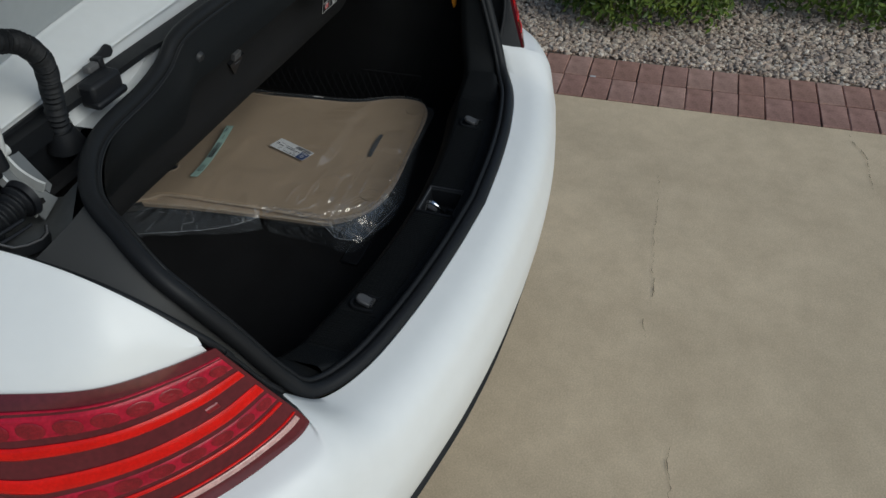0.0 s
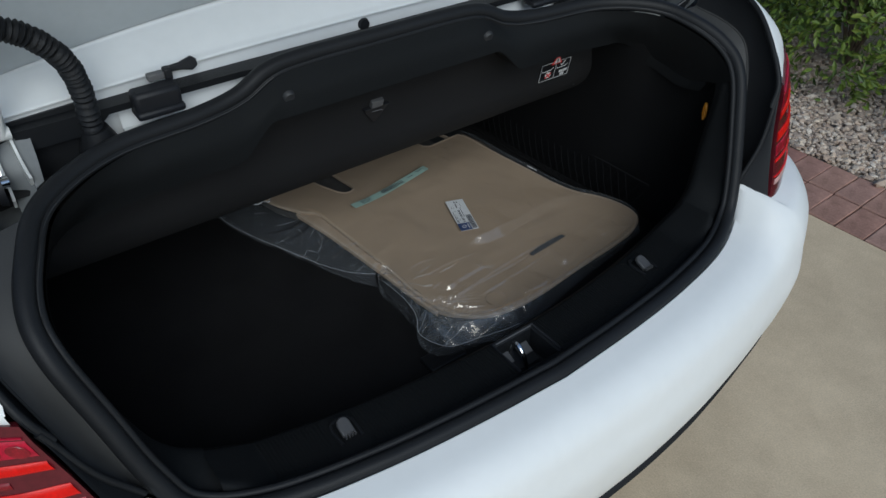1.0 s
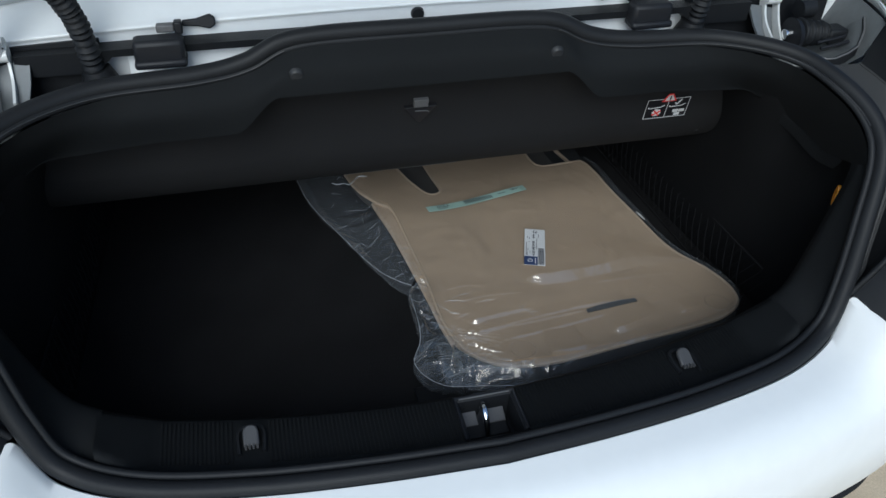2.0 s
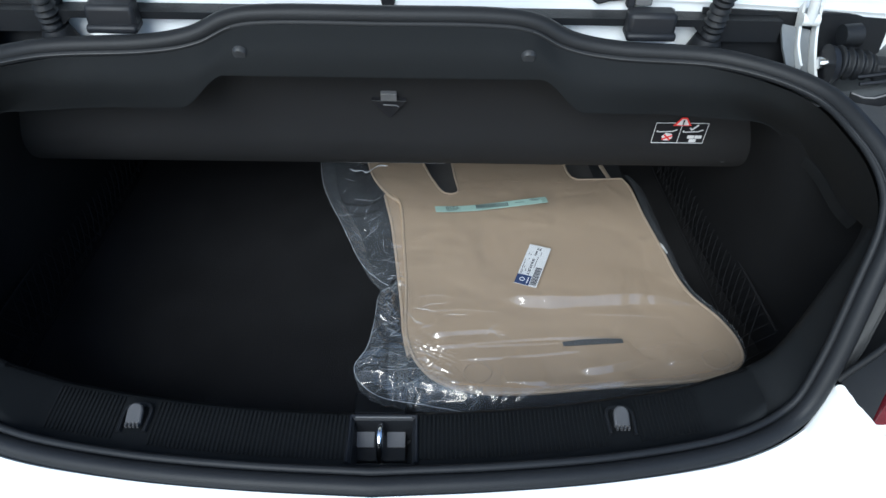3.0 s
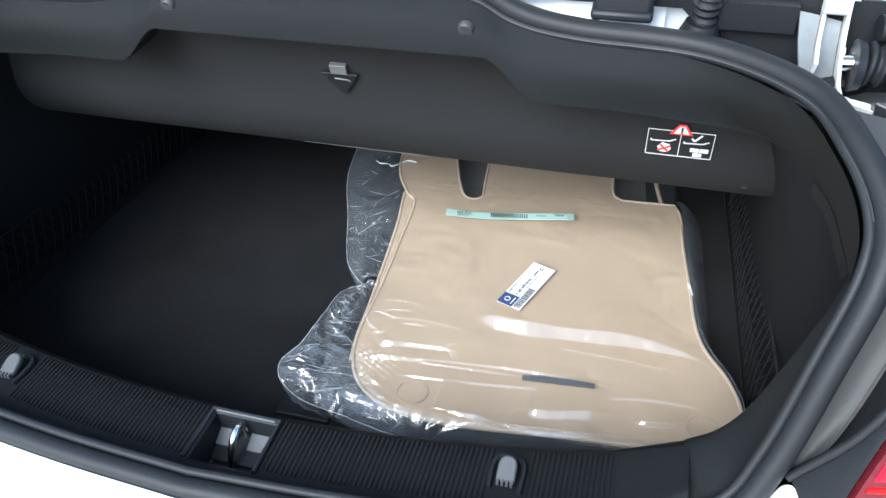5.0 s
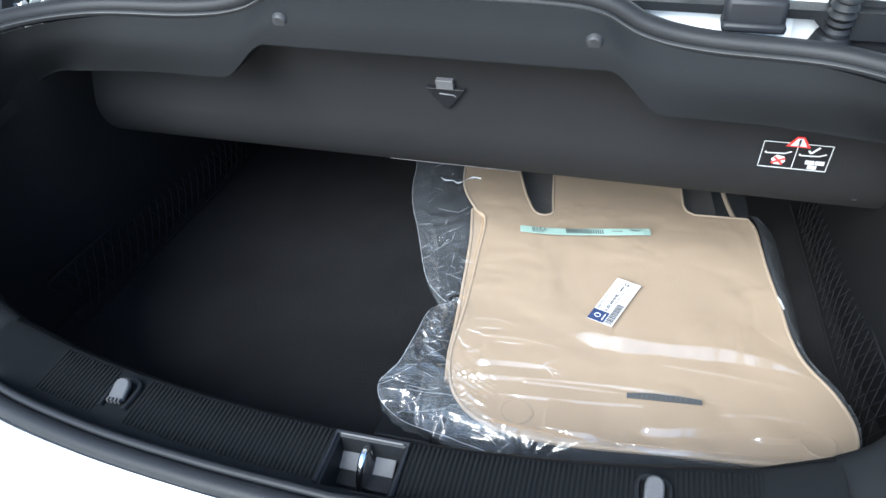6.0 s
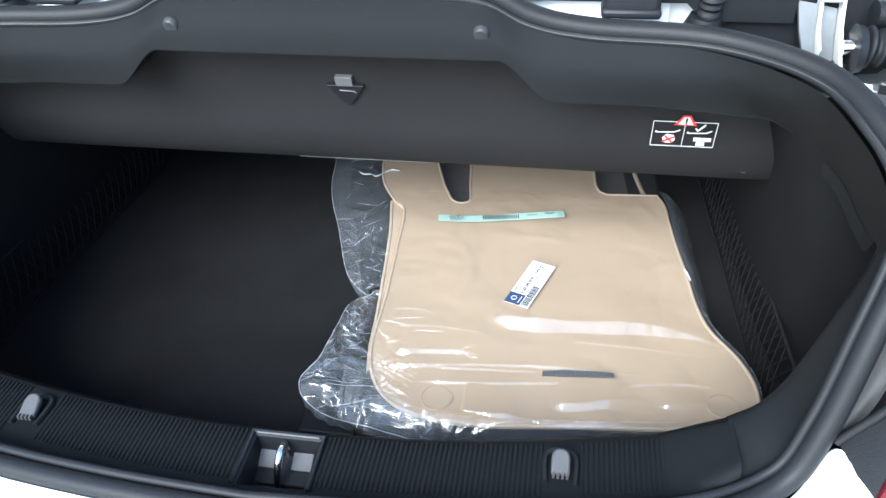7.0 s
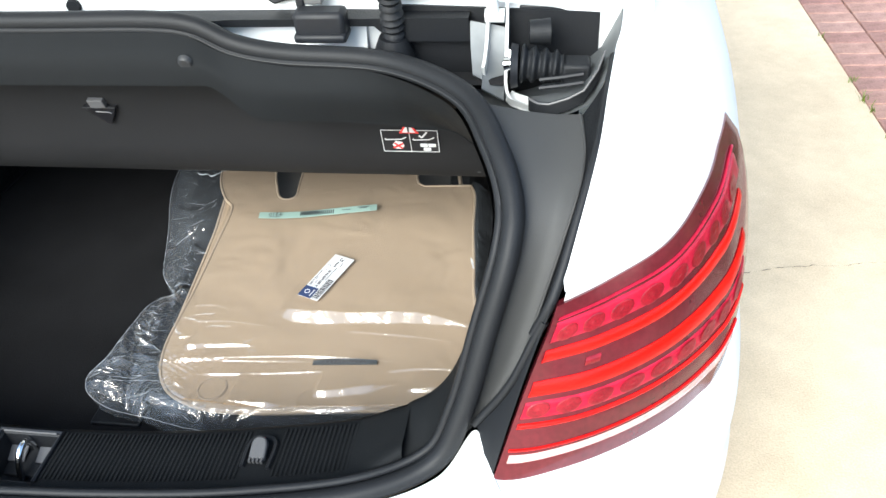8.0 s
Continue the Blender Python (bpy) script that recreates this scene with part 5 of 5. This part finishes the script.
bag = thing("plastic_bag", "crumpled clear polythene bag wrapped round the beige mats", "plastic bag", (.2, .4, .569))
bpy.context.view_layer.update()
mat_left = curve_through([(x - .002, y, 0) for x, y in MAT[:11]], 180)


def along(line, share):
    k = min(max(share, 0), 1) * (len(line) - 1)
    i = min(int(k), len(line) - 2)
    return line[i] + (line[i + 1] - line[i]) * (k - i)


# the loose side lies in two puffed lobes, pinched between them: places of the outer rim, and of the mat's edge beside it
LOBES = [([(-.205, .86, .600), (-.176, .80, .600), (-.160, .711, .598), (-.140, .645, .597), (-.105, .559, .597), (-.074, .475, .600), (-.050, .420, .606), (-.022, .386, .608), (-.008, .372, .610)],
          [(-.077, .86), (-.070, .777), (-.052, .704), (-.020, .645), (.000, .600), (.010, .50), (.016, .44), (.019, .400), (.021, .380)], 220, 40, -.006, .008, 1.5),
         ([(-.006, .366, .612), (-.018, .344, .622), (-.022, .312, .634), (-.023, .268, .640), (-.026, .228, .642), (-.032, .200, .638), (-.047, .174, .632), (-.046, .156, .630), (-.037, .142, .624), (-.018, .134, .612), (.006, .131, .602), (.058, .128, .594), (.100, .121, .591), (.138, .117, .590)],
          [(.021, .378), (.022, .365), (.023, .335), (.024, .300), (.025, .27), (.030, .240), (.038, .215), (.050, .190), (.060, .178), (.070, .168), (.085, .158), (.105, .149), (.125, .146), (.142, .144)], 240, 44, -.004, .011, 1.0)]


def lobe_place(lobe):
    """Gives place(u, v) on a lobe: u along it, v from the rim to the mat."""
    rim_, edge_, _, _, sag, rough, scale = lobe
    rim_, edge_ = curve_through(rim_, 120), curve_through([(x, y, .6165) for x, y in edge_], 120)

    def place(uu, vv):
        p = along(rim_, uu) * (1 - vv) + along(edge_, uu) * vv
        shake = min(1, 5 * vv) * min(1, 5 * (1 - vv))
        z = p[2] - sag * math.sin(math.pi * vv) + shake * rough * (folded(p[0], p[1], 4, scale) - .25)
        return p[0], p[1], max(z, .570)

    def low_place(uu, vv):
        """From the rim down to the floor and back under the mat."""
        p = along(rim_, uu)
        q = along(edge_, uu)
        back = .30 * vv ** 1.6
        x, y = p[0] + (q[0] - p[0]) * back, p[1] + (q[1] - p[1]) * back
        z = p[2] + (.5685 - p[2]) * vv ** .8
        out = rough * .8 * min(1, 5 * vv) * min(1, 5 * (1 - vv)) * (folded(x + z, y - z, 9, scale) - .4)
        return x - out, y - out * .5, z

    return place, low_place


def crumpled(place, rows_, cols):
    return grid([[place(i / rows_, j / cols) for j in range(cols + 1)] for i in range(rows_ + 1)])


def fold_lines(source, bm, least, radius, seed, share):
    """Whitish lines along the sharpest folds of a crumpled sheet."""
    r = random.Random(seed)
    source.normal_update()
    for e in source.edges:
        if len(e.link_faces) == 2 and e.calc_face_angle() > least and r.random() < share:
            a, b = (v.co for v in e.verts)
            lift = (e.link_faces[0].normal + e.link_faces[1].normal).normalized() * .0004
            mid = (a + b) / 2 + lift * 2
            tube([a + lift, mid, b + lift], lambda s_: radius * math.sin(.35 + 2.4 * s_), 4, bm)


creases = bmesh.new()
for k, lobe in enumerate(LOBES):
    place, low_place = lobe_place(lobe)
    part("loose_side", crumpled(place, lobe[2], lobe[3]), LOOSE_FILM, bag, "loose crumpled lobe of the bag")
    part("loose_under", crumpled(low_place, lobe[2], 12), LOOSE_FILM, bag, "side of the loose lobe down to the floor")
    coarse = facets(lambda uu, vv, r: place(uu, vv), lobe[2] // 5, 5, 3 + k)
    fold_lines(coarse, creases, radians(14), .00034, 30 + k, .22)
    coarse.free()
    rim_line = curve_through(lobe[0], 120)
    part("hem", tube([(p[0], p[1], p[2] + .001 * noise.noise((p[0] * 60, p[1] * 60, 1))) for p in rim_line], lambda s: .0004 + .0004 * noise.noise((s * 40, k, 0)), 5), FOLD_GLINT, bag, "pale folded rim of the bag")
rows = []
heights = np.concatenate([np.linspace(.15, .37, 221), np.linspace(.375, .85, 60)])
for y in heights:
    f = (y - .15) / .70
    xl = float(np.interp(y, [p[1] for p in mat_left[::-1]], [p[0] for p in mat_left[::-1]]))
    xr = float(np.interp(y, [.15, .21, .25, .30, .355, .41, .48, .58, .67, .70, .86], [.50, .558, .560, .545, .515, .50, .494, .48, .468, .462, .46]))
    row = []
    for g in np.concatenate([np.linspace(0, .30, 80), np.linspace(.305, 1, 90)]):
        x = xl + (xr - xl) * g
        row.append((x, y - (.012 * (1 - f) ** 6) * math.sin(3.14 * g), film_height(x, y) - .002 * max(0, 1 - 40 * g) - .010 * max(0, g - .985) / .015))
    rows.append(row)
part("top_skin", grid(rows), FILM, bag, "tight top of the bag with bright creases")


def hem_place(uu, vv):
    x = .53 * uu
    yb = float(np.interp(x, [0, .03, .058, .115, .20, .33, .44, .505, .54], [.22, .22, .17, .143, .139, .152, .163, .177, .20]))
    yo = float(np.interp(x, [0, .085, .16, .26, .36, .47, .53], [.15, .112, .110, .129, .149, .164, .190]))
    wave = .0034 * min(1, 4 * vv) * max(0.0, 1 - 2.4 * abs(noise.noise((x * 46 + 9 * vv * noise.noise((x * 9, 0, 5)), vv * 1.3, 2))))
    return x, yb + .006 + (yo - yb - .006) * vv, .6165 - .034 * vv ** 1.6 + wave


part("front_fold", crumpled(hem_place, 260, 14), LOOSE_FILM, bag, "folded front hem of the bag")
r_fold = random.Random(21)


for k in range(12):
    x0, y0 = .035 + .16 * r_fold.random() ** 1.6, .165 + .15 * r_fold.random()
    way, length = r_fold.choice((.1, .9, 2.3, -.3)) + r_fold.gauss(0, .25), r_fold.uniform(.015, .05)
    line = [(x0 + math.cos(way) * length * q / 4, y0 + math.sin(way) * length * q / 4 + .002 * math.sin(q * 1.3)) for q in range(5)]
    tube([(x, y, film_height(x, y) + .0006) for x, y in line], lambda s_: .00034 * math.sin(.25 + 2.6 * s_), 4, creases)
# two wavy pale tubes drawn in as bright highlights on the film
for line in ([(-.103, .714), (-.092, .706), (-.078, .709), (-.068, .703), (-.058, .714), (-.044, .731), (-.027, .729)], [(.400, .850), (.420, .846), (.432, .838), (.448, .836), (.470, .812), (.484, .804)]):
    tube([(x, y, .6225 + .0015 * math.sin(40 * x)) for x, y in curve_through([(x, y, 0) for x, y in line], 30)[:, :2]], lambda s_: .0012 * (.4 + abs(math.sin(9 * s_))), 5, creases)
tagged(part("film_crease_glint", creases, FOLD_GLINT, bag), "fine whitish fold lines and drawn-in glints of the film", kind="stuff")
mat_right = curve_through([(x, y, 0) for x, y in MAT[13:]], 60)


def right_place(uu, vv):
    p = along(mat_right, uu)
    width = float(np.interp(p[1], [.18, .30, .36, .45, .60, .71], [.008, .008, .016, .026, .034, .038]))
    wave = .005 * min(1, 4 * vv) * (folded(p[0] + width * vv, p[1], 6, .9) - .2)
    return p[0] + .001 + width * vv, p[1], .6165 - .030 * vv ** 1.8 + wave


part("side_fold", crumpled(right_place, 160, 14), LOOSE_FILM, bag, "folded far side of the bag")
part("tape_piece", plate([(-.0015, -.014), (.0015, -.013), (.0028, .006), (.0005, .013), (-.0012, .004)], .0008, None, pose(.484, .470, .620, 8, 10, 20)), DECAL_W, bag, "small torn piece of clear tape", smooth=False)

for piece in bag.children:
    piece.visible_shadow = False


def weed(at, height, blades, seed):
    r = random.Random(seed)
    ob = thing("weed", "small pale green weed growing in the border joint", "weed", at, group="weeds in the joint")
    for _ in range(blades):
        a, lean, h = r.uniform(0, 6.28), r.uniform(.3, 1.0), height * r.uniform(.5, 1)
        base = Vector((at[0] + r.gauss(0, .008), at[1] + r.gauss(0, .012), 0))
        d = Vector((math.cos(a), math.sin(a), 0))
        s = Vector((-d.y, d.x, 0)) * .0016
        rows_ = [[tuple(base + d * (lean * h * f * f) + Vector((0, 0, h * f)) + s * w), tuple(base + d * (lean * h * f * f) + Vector((0, 0, h * f)) - s * w)] for f, w in ((0, 1), (.35, 1.2), (.7, .8), (1, .1))]
        part("blade", grid(rows_), LEAF, ob)


for k, (x, y) in enumerate(((1.715, 2.35), (1.722, 2.12), (1.718, 2.20), (1.705, 2.75), (1.73, 1.93))):
    weed((x, y, 0), .028 + .012 * (k % 3), 9, 90 + k)

# ---- shrubs, and the pieces of border and sill ----
for k, (x, y, rad, h) in enumerate(((3.04, .98, .62, 1.15), (2.84, -.14, .50, .80), (3.20, -1.2, .60, .95), (3.25, 2.1, .65, 1.2), (3.9, .3, .6, 1.2), (4.0, -.9, .6, 1.3), (3.5, -2.5, .6, 1.0), (4.0, 1.5, .7, 1.5))):
    shrub((x, y, 0), rad, h, 12500, 40 + k, "dense green broadleaf shrub standing in the gravel")

for x in np.arange(-.425, .426, .0052):
    if -.038 < x < .053 or min(abs(x + .292), abs(x - .297)) < .019:
        continue
    yo = -.064 + .26 * x * x
    ob = new("rib", rib_me)
    ob.parent = sill
    ob.matrix_basis = Matrix.Translation((x, (yo + sill_inner(x)) / 2 - .003, SILL_Z))

for row in range(2):
    for k in range(-38, 62):
        ob = new("brick", paver_meshes[(k * 5 + row * 3) % 6])
        ob.parent = border
        off = .002 if row else 0.0
        ob.matrix_basis = pose(.0935 + .187 * row + rng.uniform(-.0015, .0015), .0210 + off + .1048 * k + rng.uniform(-.001, .001), -.026 + rng.uniform(-.0007, .0009), rng.uniform(-.25, .25), rng.uniform(-.25, .25), rng.uniform(-.4, .4))
part("sand_bed", plate([(-.001, -4.2), (.376, -4.2), (.376, 6.6), (-.001, 6.6)], .01, None, border.matrix_basis @ pose(0, 0, -.010)), JOINT, border, smooth=False)
part("paper_scrap", plate([(-.006, -.013), (.006, -.012), (.005, .013), (-.005, .012)], .001, None, pose(1.978, -.047, .0065, 0, 0, 4)), DECAL_W, border, smooth=False)
